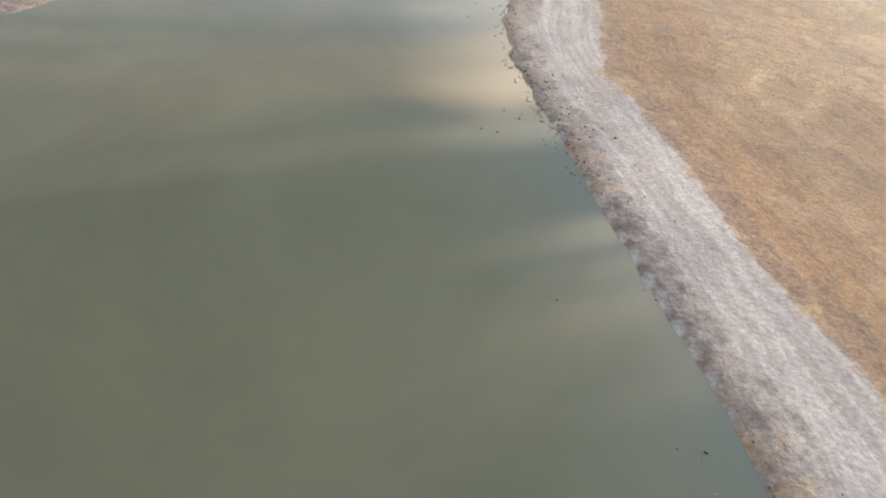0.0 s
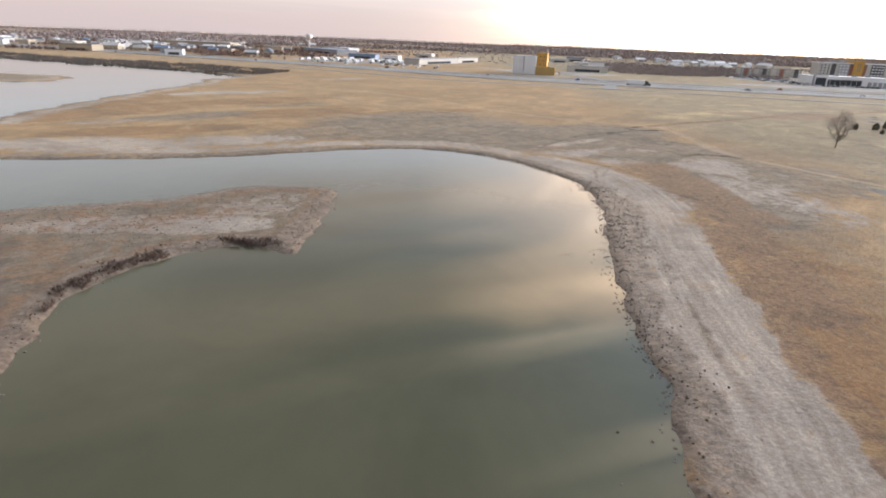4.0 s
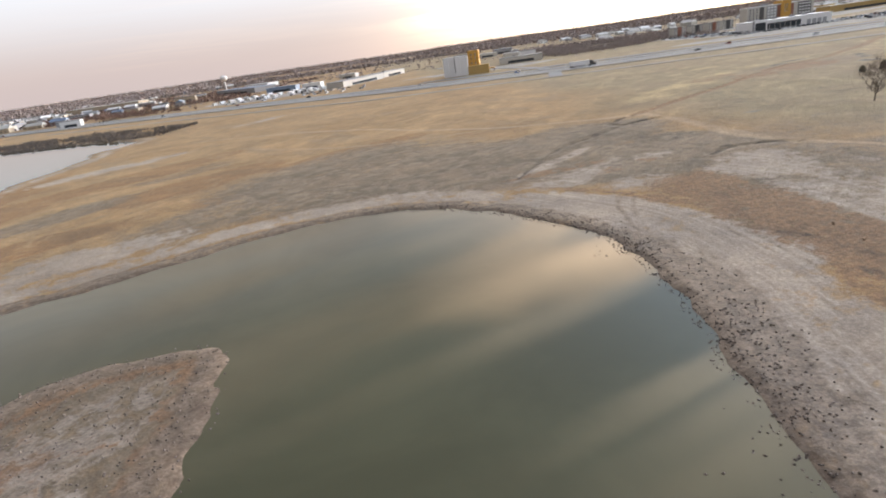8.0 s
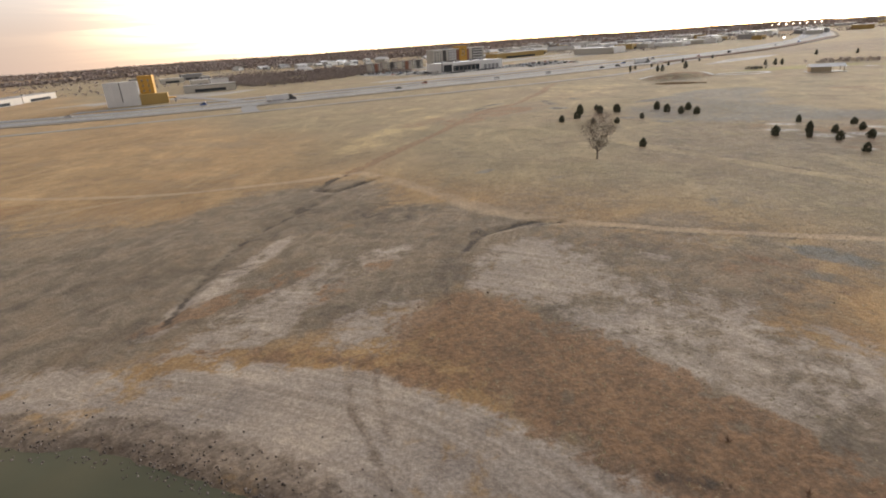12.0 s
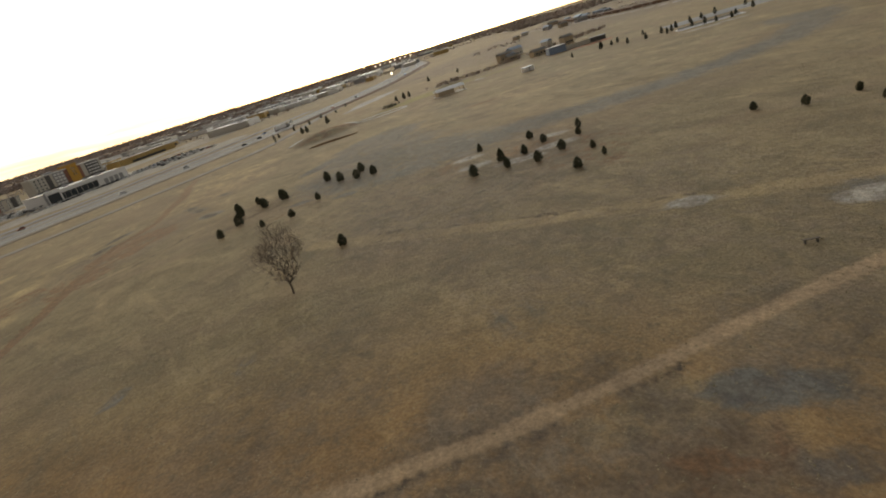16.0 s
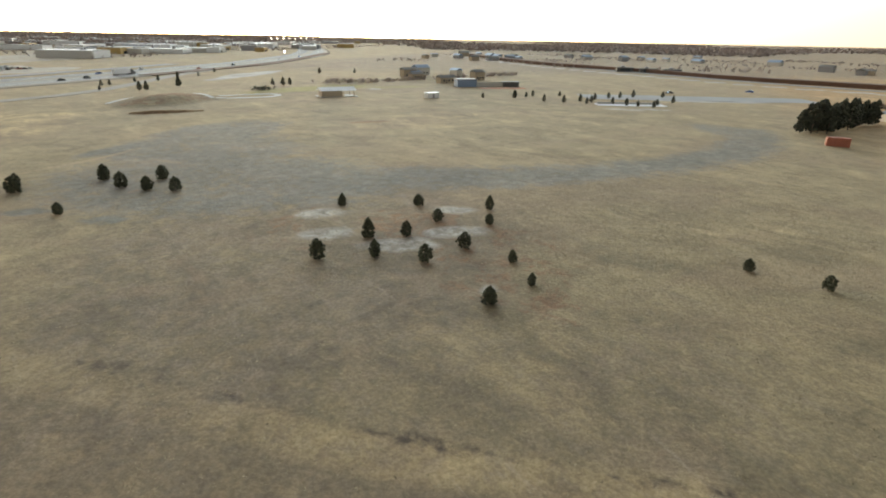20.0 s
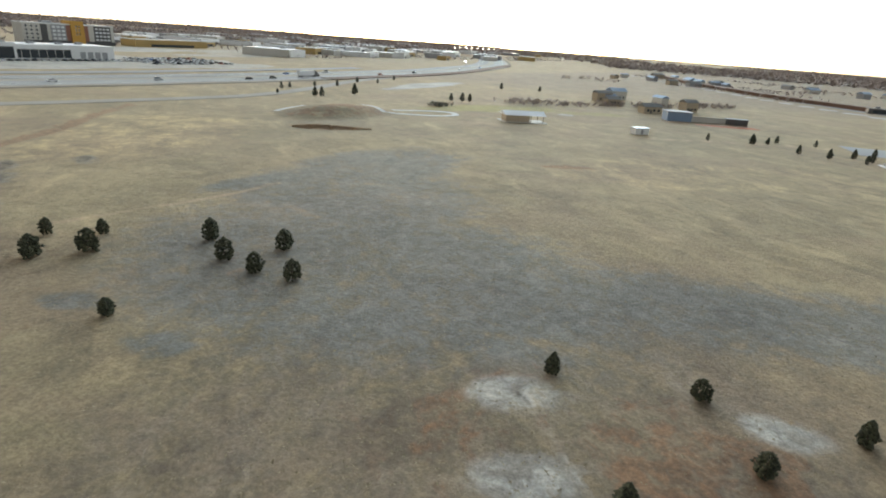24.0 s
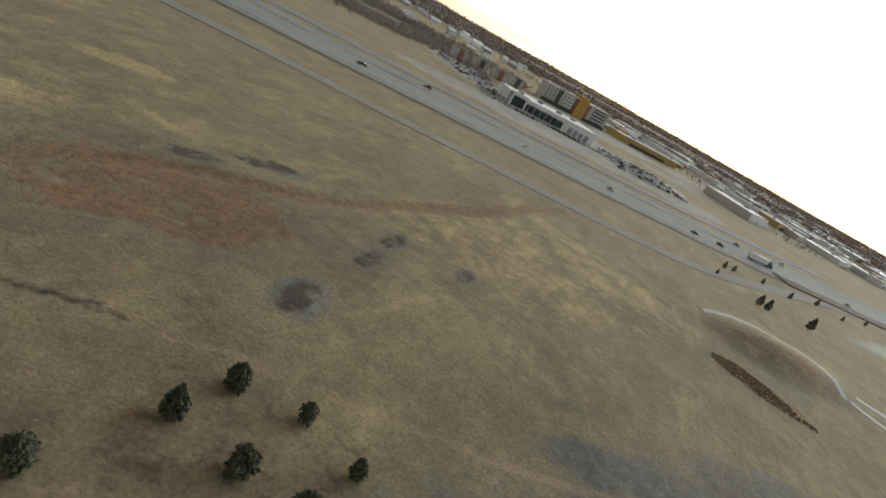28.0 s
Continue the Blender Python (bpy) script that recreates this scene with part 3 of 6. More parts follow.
def zones(x, y, inland):
    one = {}
    east = step(x, -16, -4) * (1 - step(y, 222, 236))
    south_of = 1 - step(y, 226, 240)
    right = step(x + 0.0 * y, -30, -8) * south_of
    d = inland + 1.1 * wobble(x, y, 7, 5)
    wet_width = np.interp(y, [0, 60, 120, 150, 175, 190, 205, 225], [4.5, 4.2, 4.2, 5.5, 7.5, 6.5, 4.5, 3.0])
    pale_width = np.interp(y, [0, 50, 75, 100, 130, 165, 180, 190, 205, 220, 235], [11, 12.5, 12, 14, 16, 17.5, 17, 22, 18, 17, 14])
    orange_width = np.interp(y, [0, 50, 75, 100, 130, 165, 180, 200, 215, 230], [21, 22, 27, 32, 34, 35, 33, 31, 28, 20])
    pale = right * step(d, 1.0, 3.5) * (1 - step(d, pale_width - 2.5, pale_width + 2.0))
    north = step(y, 175, 195) * (1 - step(x, -6, 10))
    pale = np.maximum(pale, 0.75 * north * step(d, 3, 6) * (1 - step(d, 9, 16)))
    pen = (x < -38) & (y < 180) & (x > -260)
    pen_mud = np.where(pen, 1.0, 0.0)
    pale = np.maximum(pale, pen_mud * spots(x, y, [(-61, 150, 14, 5, 15, 0.95), (-75, 146, 16, 4.5, 25, 0.8), (-56, 163, 11, 7, 60, 0.6)]))
    pale = np.maximum(pale, spots(x, y, [(39, 231, 12, 9, 60, 0.92), (38, 205, 6, 14, 12, 0.62), (55.3, 226.5, 4.5, 1.4, 100, 0.6), (36, 213, 8, 5, 100, 0.7), (46, 200, 8, 14, 10, 0.6), (-168, 346, 30, 8, 50, 1.0), (-132, 201, 26, 11, 22, 0.85), (-100, 217, 24, 10, 36, 0.8), (-150, 238, 14, 5, 40, 0.6), (-24, 233.6, 9, 1.7, -10, 1.0),
                                         (2, 238, 20, 6, 40, 0.62), (15, 228, 9, 6, 30, 0.62), (-2, 250, 14, 3, 50, 0.55), (18, 246, 12, 4, 35, 0.55), (44, 212, 12, 9, 100, 0.55), (48, 196, 16, 9, 110, 0.5), (-150, 480, 26, 6, 60, 0.7), (8, 262, 9, 1.8, 52, 0.75), (40, 526, 9, 14, 10, 0.6)], 0.6))
    one["pale"] = pale
    wet = right * (1 - step(d, wet_width - 1.5, wet_width + 1.5)) * np.interp(y, [0, 60, 100, 130], [0.9, 0.9, 0.92, 0.95])
    wet = np.maximum(wet, (1 - step(d, 3.0, 6.0)) * np.interp(y, [60, 120], [0.6, 0.85]))
    wet = np.maximum(wet, strip(x, y, [(9.4, 223), (6.9, 212), (7.4, 199), (10.6, 189), (12.2, 177), (12.5, 160), (13, 140), (13.5, 118)], 0.55, 0.62))
    wet = np.maximum(wet, strip(x, y, [(12.4, 223), (9.2, 212), (9.6, 200), (12.6, 190), (14.6, 177), (15.2, 150)], 0.4, 0.5))
    wet = np.maximum(wet, strip(x, y, [(18.6, 200), (19.4, 194), (19.9, 188), (21.4, 182.5), (22.4, 170)], 0.35, 0.6))
    wet = np.maximum(wet, strip(x, y, [(20.4, 200), (21.1, 194), (21.6, 188), (23, 183)], 0.3, 0.5))
    one["wet"] = wet
    ash = spots(x, y, [(-20, 262, 46, 30, 15, 1.0), (-48, 279, 42, 34, 35, 0.85), (15, 285, 26, 22, 30, 0.95), (12, 250, 24, 24, 0, 1.0), (36, 258, 24, 15, 130, 0.85), (42, 226, 20, 26, 10, 0.8), (36, 202, 15, 30, 8, 0.95), (60, 222, 13, 22, -40, 0.66), (80, 206, 10, 16, -45, 0.55), (150, 278, 46, 34, 20, 0.62), (118, 238, 36, 30, 0, 0.42), (100, 196, 36, 22, 0, 0.42), (128, 386, 40, 18, 15, 0.5), (70, 262, 26, 14, 30, 0.36), (-76, 246, 26, 13, 38, 0.72), (-134, 262, 26, 10, 58, 0.75), (-118, 312, 22, 8, 50, 0.5), (-340, 355, 95, 44, 0, 1.2)])
    ash = np.maximum(ash, 0.75 * step(x + 0.35 * y, 600, 760) * (1 - step(y, 560, 640)))
    one["ash"] = np.maximum(ash * step(inland, 4, 12), 0.9 * pen_mud * step(inland, -3, -1))
    orange = right * (1 - 0.85 * step(y, 150, 178)) * step(d, pale_width + 0.5, pale_width + 4.0) * (1 - step(d, orange_width - 4, orange_width + 5))
    orange = np.maximum(orange, spots(x, y, [(-126, 229, 30, 8, 38, 1.7), (-104, 288, 30, 11, 50, 1.4), (-168, 262, 34, 14, 70, 1.6), (-140, 315, 44, 11, 52, 1.2), (-185, 300, 9, 60, 8, 1.2), (-185, 240, 12, 30, 0, 1.3), (-60, 312, 34, 8, 40, 0.9), (-82, 262, 14, 6, 45, 0.8),
                                             (55, 130, 16, 34, 0, 0.5), (58, 80, 14, 30, 5, 0.75), (50, 45, 9, 22, 5, 0.8)]))
    orange = np.maximum(orange, strip(x, y, [(24.5, 221), (25, 214), (26.5, 204), (29, 196), (32, 189), (30.5, 178), (28.5, 166)], 5.4, 0.92, 0.5, wave=0.4))
    one["orange"] = orange * step(inland, 3, 8)
    brown = right * 0.85 * step(d, pale_width - 1.5, pale_width + 0.5) * (1 - step(d, pale_width + 1.5, pale_width + 4.5))
    brown = np.maximum(brown, pen_mud * 0.85 * step(inland, -1.5, -0.5) * (1 - step(inland, 4.0, 7.5)))
    brown = np.maximum(brown, strip(x, y, [(24.5, 222), (26, 214), (27.5, 203), (29, 194), (30, 186), (29.5, 174), (28.5, 160), (28, 140)], 4.6, 1.15, 0.7, wave=0.5))
    brown = np.maximum(brown, strip(x, y, [(31, 218), (33, 206), (34, 193), (37, 180)], 2.8, 0.9))
    # ovals at (149, 347), (138, 334), (169, 320): litter and tree shade as colour
    brown = np.maximum(brown, spots(x, y, [(62, 214, 24, 7, 122, 0.26), (56, 231, 10, 4, 130, 0.3), (72, 196, 18, 6, 120, 0.24), (2, 247, 14, 2.4, 20, 0.55), (16, 243, 9, 2.5, 30, 0.5), (284, 424, 26, 8, -8, 0.55), (254.5, 405, 13, 5, -44, 1.1), (266, 322, 8, 2.2, -48, 0.95), (124, 385, 20, 9, 22, 0.85), (108, 376, 16, 8, 25, 0.7), (137, 385, 10, 7, 25, 0.8), (90, 384, 14, 7, 30, 0.5), (149, 347, 13, 9, 20, 0.22), (138, 334, 14, 10, 20, 0.2), (169, 320, 12, 12, 0, 0.2), (160, 262, 15, 30, 5, 0.3), (152, 246, 22, 10, 20, 0.3)]))
    brown = np.maximum(brown, 1.15 * strip(x, y, SWALE, 1.8))
    reach, side = np.hypot(x, y - 250), np.degrees(np.arctan2(x, y - 250))
    brown = np.maximum(brown, 1.2 * step(reach, 1250, 1450) * (1 - step(side, 52, 66)) * step(side, -110, -90))
    one["brown"] = np.maximum(brown, 0.3 * pen_mud * step(inland, -2, 0))
    track = np.maximum(strip(x, y, DIRT_ROAD[4:], 0.85, 1.25, 0.7, wave=0.15), np.maximum(strip(x, y, DIRT_ROAD[:6], 2.2, 0.62, 0.8), strip(x, y, WEST_PATH, 1.3, 0.8)))
    track = np.maximum(track, strip(x, y, [(-10, 322), (-38, 318), (-70, 325), (-110, 350)], 1.2, 0.55))
    track = np.maximum(track, strip(x, y, [(100, 362), (126, 359.6), (143, 358.3), (180, 355), (196, 356)], 1.0, 0.5))
    track = np.maximum(track, strip(x, y, [(345, 326), (372, 300), (392, 268)], 1.4, 0.7))
    one["track"] = track
    white = spots(x, y, [(164.6, 281.6, 4.6, 2.6, 130, 0.95), (155.6, 275.6, 4.6, 2.8, 130, 0.95), (155, 263.6, 5.4, 2.8, 120, 1.0), (164, 257.4, 4.6, 2.6, 120, 0.95), (175, 261.4, 4, 2.2, 110, 0.6),
                         (115.8, 222.6, 3.4, 1.9, 110, 1.4), (112.3, 202, 4.2, 2.2, 110, 1.5), (350, 232, 14, 3.5, 108, 0.9), (384, 378, 8, 2.4, 120, 0.7), (144.6, 247, 1.6, 1.0, 0, 0.8)], 0.45)
    white = np.maximum(white, 0.75 * right * (1 - step(y, 76, 92)) * step(inland, -0.25, 0.05) * (1 - step(inland, 0.35, 0.75)))
    one["white"] = white
    blue = spots(x, y, [(146, 328.2, 4.2, 2.2, 120, 0.8), (147.6, 313, 4.2, 2.4, 120, 0.8), (157.6, 306.3, 4.5, 2.2, 120, 0.7), (161, 331.4, 4.4, 2, 120, 0.6), (167.5, 311, 4, 2, 120, 0.6), (175, 261.4, 3, 1.5, 110, 0.9),
                        (163.4, 402, 5.4, 3, 70, 0.6), (159.4, 391.8, 5.4, 3, 70, 0.55), (177.4, 398, 4.6, 2.8, 70, 0.6), (150, 373.6, 6.5, 4, 80, 0.7), (139, 411, 8, 3, 20, 0.6), (128, 403.5, 6, 3, 20, 0.6),
                        (74, 213.5, 5.2, 2.6, 100, 0.9), (66.7, 209.5, 3, 2, 100, 0.6), (64, 289.5, 3.4, 1.6, 20, 0.7), (72.6, 272.7, 3, 1.3, 20, 0.4), (78, 203, 4, 2.4, 100, 0.5), (93, 192, 4.5, 2.6, 100, 0.65), (84, 238, 5, 4, 30, 0.35), (195, 359, 13, 5, -8, 0.9), (114, 202, 6, 4, 110, 0.55)], 0.4)
    sweep = strip(x, y, [(196, 345), (192, 325), (190, 300), (196, 276), (204, 258), (218, 238), (243, 214), (272, 200), (300, 196)], 10.0, 0.85, 0.8)
    sweep = np.maximum(sweep, strip(x, y, [(215, 362), (236, 364), (246, 352)], 8, 0.75, 0.8))
    one["blue"] = np.maximum(blue, np.maximum(sweep, spots(x, y, [(178, 312, 26, 40, 10, 0.74), (205, 340, 26, 26, 0, 0.72), (300, 203, 16, 10, 30, 0.7), (222, 352, 36, 15, 8, 0.8), (196, 345, 16, 16, 0, 0.75)])))
    one["lawn"] = spots(x, y, [(368, 408, 42, 13, -20, 0.9), (404, 372, 22, 9, -40, 0.6)])
    lot = np.maximum(spots(x, y, [(290, 668, 120, 34, 4, 1.0), (372, 668, 60, 30, 6, 1.0), (408, 206, 46, 10, 104, 1.0), (440, 505, 60, 12, 12, 0.7), (285, 750, 76, 44, 6, 0.95), (372, 712, 52, 34, 5, 0.95), (390, 868, 110, 44, 8, 0.85), (236, 785, 36, 60, 10, 0.85), (500, 800, 120, 26, 14, 0.55), (640, 900, 200, 60, 22, 0.6), (820, 1020, 240, 90, 24, 0.6), (0, 720, 80, 40, 0, 0.7), (-250, 770, 85, 50, 10, 0.7)]), strip(x, y, [(480, 40), (545, 160), (700, 330), (1000, 560)], 5, 0.8, 0.3))
    one["lot"] = lot
    one["plough"] = np.maximum(strip(x, y, [(470, -60), (545, 62), (612, 172), (690, 262), (757, 340), (860, 420)], 8.0, 1.0, 0.3, wave=0.05), strip(x, y, [(420, 580), (500, 602), (615, 612), (700, 625)], 7.0, 0.9, 0.4))
    bright = strip(x, y, [(112, 292), (113.5, 262), (113.6, 249), (115.7, 233), (118, 212), (121.5, 188), (128, 150)], 2.6, 0.7)
    bright = np.maximum(bright, spots(x, y, [(75, 372, 60, 10, 42, 0.5), (60, 360, 30, 5, 45, 0.6), (105, 432, 9, 3.5, 20, 1.0), (200, 420, 50, 26, 20, 0.4), (228, 440, 30, 6, -40, 0.55), (290, 290, 60, 22, -50, 0.35), (70, 222, 7, 3, 130, 0.8), (92, 185, 14, 5, 130, 0.7)]))
    one["bright"] = bright
    one["bank"], one["along"] = np.clip((inland - 0.7 * wobble(x, y, 2.1, 3.0) - 0.35 * wobble(x, y, 0.9, 8.0)) / 60, 0, 1) * step(x, -30, -8), np.clip((x * 0.3 + y) / 400, 0, 1)
    # near-black colour along the gully, pit and ditch lines, over their carved relief
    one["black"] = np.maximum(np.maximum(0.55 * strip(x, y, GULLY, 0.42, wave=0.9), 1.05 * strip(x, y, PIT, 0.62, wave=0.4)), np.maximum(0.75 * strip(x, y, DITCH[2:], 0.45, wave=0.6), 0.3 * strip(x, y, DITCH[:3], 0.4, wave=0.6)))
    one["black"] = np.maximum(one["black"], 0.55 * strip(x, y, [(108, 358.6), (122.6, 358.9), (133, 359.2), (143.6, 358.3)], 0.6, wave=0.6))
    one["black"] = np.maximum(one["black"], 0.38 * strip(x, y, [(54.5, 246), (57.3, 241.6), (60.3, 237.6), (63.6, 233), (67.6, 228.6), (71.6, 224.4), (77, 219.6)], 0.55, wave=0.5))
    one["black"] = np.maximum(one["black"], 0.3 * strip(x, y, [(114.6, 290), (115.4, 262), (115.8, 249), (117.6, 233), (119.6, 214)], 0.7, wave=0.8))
    # broken near-black blotches along the bank: colour only, the ground has no step
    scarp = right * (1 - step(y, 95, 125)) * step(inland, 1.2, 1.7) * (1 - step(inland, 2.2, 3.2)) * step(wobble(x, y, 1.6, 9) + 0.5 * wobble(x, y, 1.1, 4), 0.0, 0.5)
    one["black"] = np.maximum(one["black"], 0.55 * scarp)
    # oval at (149, 347) under the junipers: litter and tree shade as colour
    one["black"] = np.maximum(one["black"], spots(x, y, [(32, 271, 9, 8, 20, 0.36), (20, 284, 10, 6, 40, 0.25), (-10, 268, 16, 7, 20, 0.18), (149, 347, 12, 9, 20, 0.2), (22.5, 203, 3.4, 1.0, 110, 0.42), (25.4, 194.5, 3.4, 0.9, 130, 0.45), (29, 187.5, 4, 1.0, 110, 0.4), (14.2, 244.4, 3.2, 1.1, -20, 0.5), (27, 180, 3, 1.2, 100, 0.4), (52, 248, 3.4, 1.0, -15, 0.9), (49, 250, 2, 1, 0, 0.8), (40.6, 251, 3, 0.8, 30, 0.5), (-49, 144.5, 4.5, 1.2, 5, 0.6), (163, 401.5, 4.2, 1.7, 60, 0.75), (159, 391.5, 4.2, 1.6, 60, 0.62), (177.4, 398.4, 3.4, 1.5, 60, 0.6), (149.6, 373.8, 4.6, 2.0, 70, 0.62), (137.6, 411, 6, 1.9, 25, 0.7), (127, 403, 5, 2, 25, 0.7), (164.6, 280.6, 1.6, 0.5, 130, 0.5)]))
    one["grain"] = step(x + 0.25 * (y - 250) + 14 * wobble(x, y, 30, 6), 45, 95) * step(y, 130, 180)
    return one


def graded(low, high, fine, reach):
    """Grid lines: close between low and high, opening out to the reach on both sides."""
    mid = np.arange(low, high + fine, fine)
    out, gap = [], fine
    at = mid[-1]
    while at < reach:
        gap *= 1.035
        at += gap
        out.append(min(at, reach))
    back, gap, at = [], fine, mid[0]
    while at > -reach:
        gap *= 1.035
        at -= gap
        back.append(max(at, -reach))
    return np.array(back[::-1] + list(mid) + out)


def grid_mesh(name, xs, ys, z):
    gx, gy = np.meshgrid(xs, ys)
    me = bpy.data.meshes.new(name)
    nx, ny = len(xs), len(ys)
    me.vertices.add(nx * ny)
    me.vertices.foreach_set("co", np.stack([gx, gy, z], -1).astype(np.float32).ravel())
    i = (np.arange(ny - 1)[:, None] * nx + np.arange(nx - 1)).ravel()
    quads = np.stack([i, i + 1, i + 1 + nx, i + nx], -1)
    me.loops.add(quads.size)
    me.loops.foreach_set("vertex_index", quads.ravel().astype(np.int32))
    me.polygons.add(len(quads))
    me.polygons.foreach_set("loop_start", (np.arange(len(quads)) * 4).astype(np.int32))
    me.polygons.foreach_set("use_smooth", np.ones(len(quads), bool))
    me.update(calc_edges=True)
    return me


def make_ground():
    xs, ys = graded(-72, 205, 0.85, 4900), graded(24, 372, 0.85, 4900)
    gx, gy = np.meshgrid(xs, ys)
    inland = shore(gx, gy)
    me = grid_mesh("ground", xs, ys, relief(gx, gy, inland))
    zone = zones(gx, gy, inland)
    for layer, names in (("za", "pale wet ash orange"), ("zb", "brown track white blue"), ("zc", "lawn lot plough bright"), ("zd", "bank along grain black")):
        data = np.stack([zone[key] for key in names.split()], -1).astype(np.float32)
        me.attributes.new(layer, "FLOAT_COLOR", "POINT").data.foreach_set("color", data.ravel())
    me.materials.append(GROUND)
    return tagged(new("ground", me), "dry prairie of straw-coloured winter grass and mud", "ground", kind="structure")


make_ground()


def height(x, y):
    gx, gy = np.array([float(x)]), np.array([float(y)])
    return float(relief(gx, gy, shore(gx, gy))[0])


def make_water(name, ring, label, level=-0.32):
    low, high = ring.min(0) - 4, ring.max(0) + 4
    xs, ys = np.linspace(low[0], high[0], 40), np.linspace(low[1], high[1], 40)
    me = grid_mesh(name, xs, ys, np.full((40, 40), level))
    me.materials.append(WATER)
    tagged(new(name, me), label, "pond", kind="structure")


make_water("pond_water", BAY, "calm grey-green silty pond water reflecting clouds")
make_water("far_pond_water", FAR_POND, "still pale pond water beyond the field", -0.30)

# ---- builders ----
def mesh_object(name, verts, faces, material, parent=None, label="", smooth=False):
    me = bpy.data.meshes.new(name)
    me.from_pydata([tuple(v) for v in verts], [], [tuple(f) for f in faces])
    if smooth:
        me.polygons.foreach_set("use_smooth", np.ones(len(me.polygons), bool))
    me.materials.append(material)
    ob = new(name, me)
    ob.parent = parent
    if label:
        ob["label"] = label
    return ob


def part(name, bm, material, parent, label="", smooth=False):
    """One mesh object under a thing or a part."""
    bm.normal_update()
    me = bpy.data.meshes.new(name)
    bm.to_mesh(me)
    bm.free()
    if smooth:
        me.polygons.foreach_set("use_smooth", np.ones(len(me.polygons), bool))
    me.materials.append(material)
    ob = new(name, me)
    ob.parent = parent
    if label:
        ob["label"] = label
    return ob


def thing(name, x, y, turn=0.0, z=None, label="", category="", group=""):
    """An empty at the foot of a thing; its parts hang under it."""
    ob = new(name)
    ob.empty_display_size = 0.5
    ob.matrix_world = pose(x, y, height(x, y) if z is None else z, 0, 0, turn)
    return tagged(ob, label, category, group)


def box(bm, x0, y0, z0, x1, y1, z1, bevel=0.0):
    made = bmesh.ops.create_cube(bm, size=1.0)["verts"]
    bmesh.ops.scale(bm, vec=(x1 - x0, y1 - y0, z1 - z0), verts=made)
    bmesh.ops.translate(bm, vec=((x0 + x1) / 2, (y0 + y1) / 2, (z0 + z1) / 2), verts=made)
    if bevel:
        edges = list({e for v in made for e in v.link_edges})
        bmesh.ops.bevel(bm, geom=edges, offset=bevel, segments=2, affect="EDGES")
    return bm


def slab(*size, bevel=0.0):
    return box(bmesh.new(), *size, bevel=bevel)


def tube(x, y, z0, z1, r0, r1=None, sides=10):
    bm = bmesh.new()
    bmesh.ops.create_cone(bm, cap_ends=True, segments=sides, radius1=r0, radius2=r0 if r1 is None else r1, depth=z1 - z0, matrix=Matrix.Translation((x, y, (z0 + z1) / 2)))
    return bm


def gable(x0, y0, x1, y1, z0, z1, eave=0.5):
    """A pitched roof whose ridge runs along x."""
    bm = bmesh.new()
    ym = (y0 + y1) / 2
    low = [bm.verts.new(v) for v in ((x0 - eave, y0 - eave, z0), (x1 + eave, y0 - eave, z0), (x1 + eave, y1 + eave, z0), (x0 - eave, y1 + eave, z0))]
    top = [bm.verts.new(v) for v in ((x0 - eave, ym, z1), (x1 + eave, ym, z1))]
    for face in ((low[0], low[1], top[1], top[0]), (low[2], low[3], top[0], top[1]), (low[1], low[2], top[1]), (low[3], low[0], top[0]), (low[3], low[2], low[1], low[0])):
        bm.faces.new(face)
    return bm


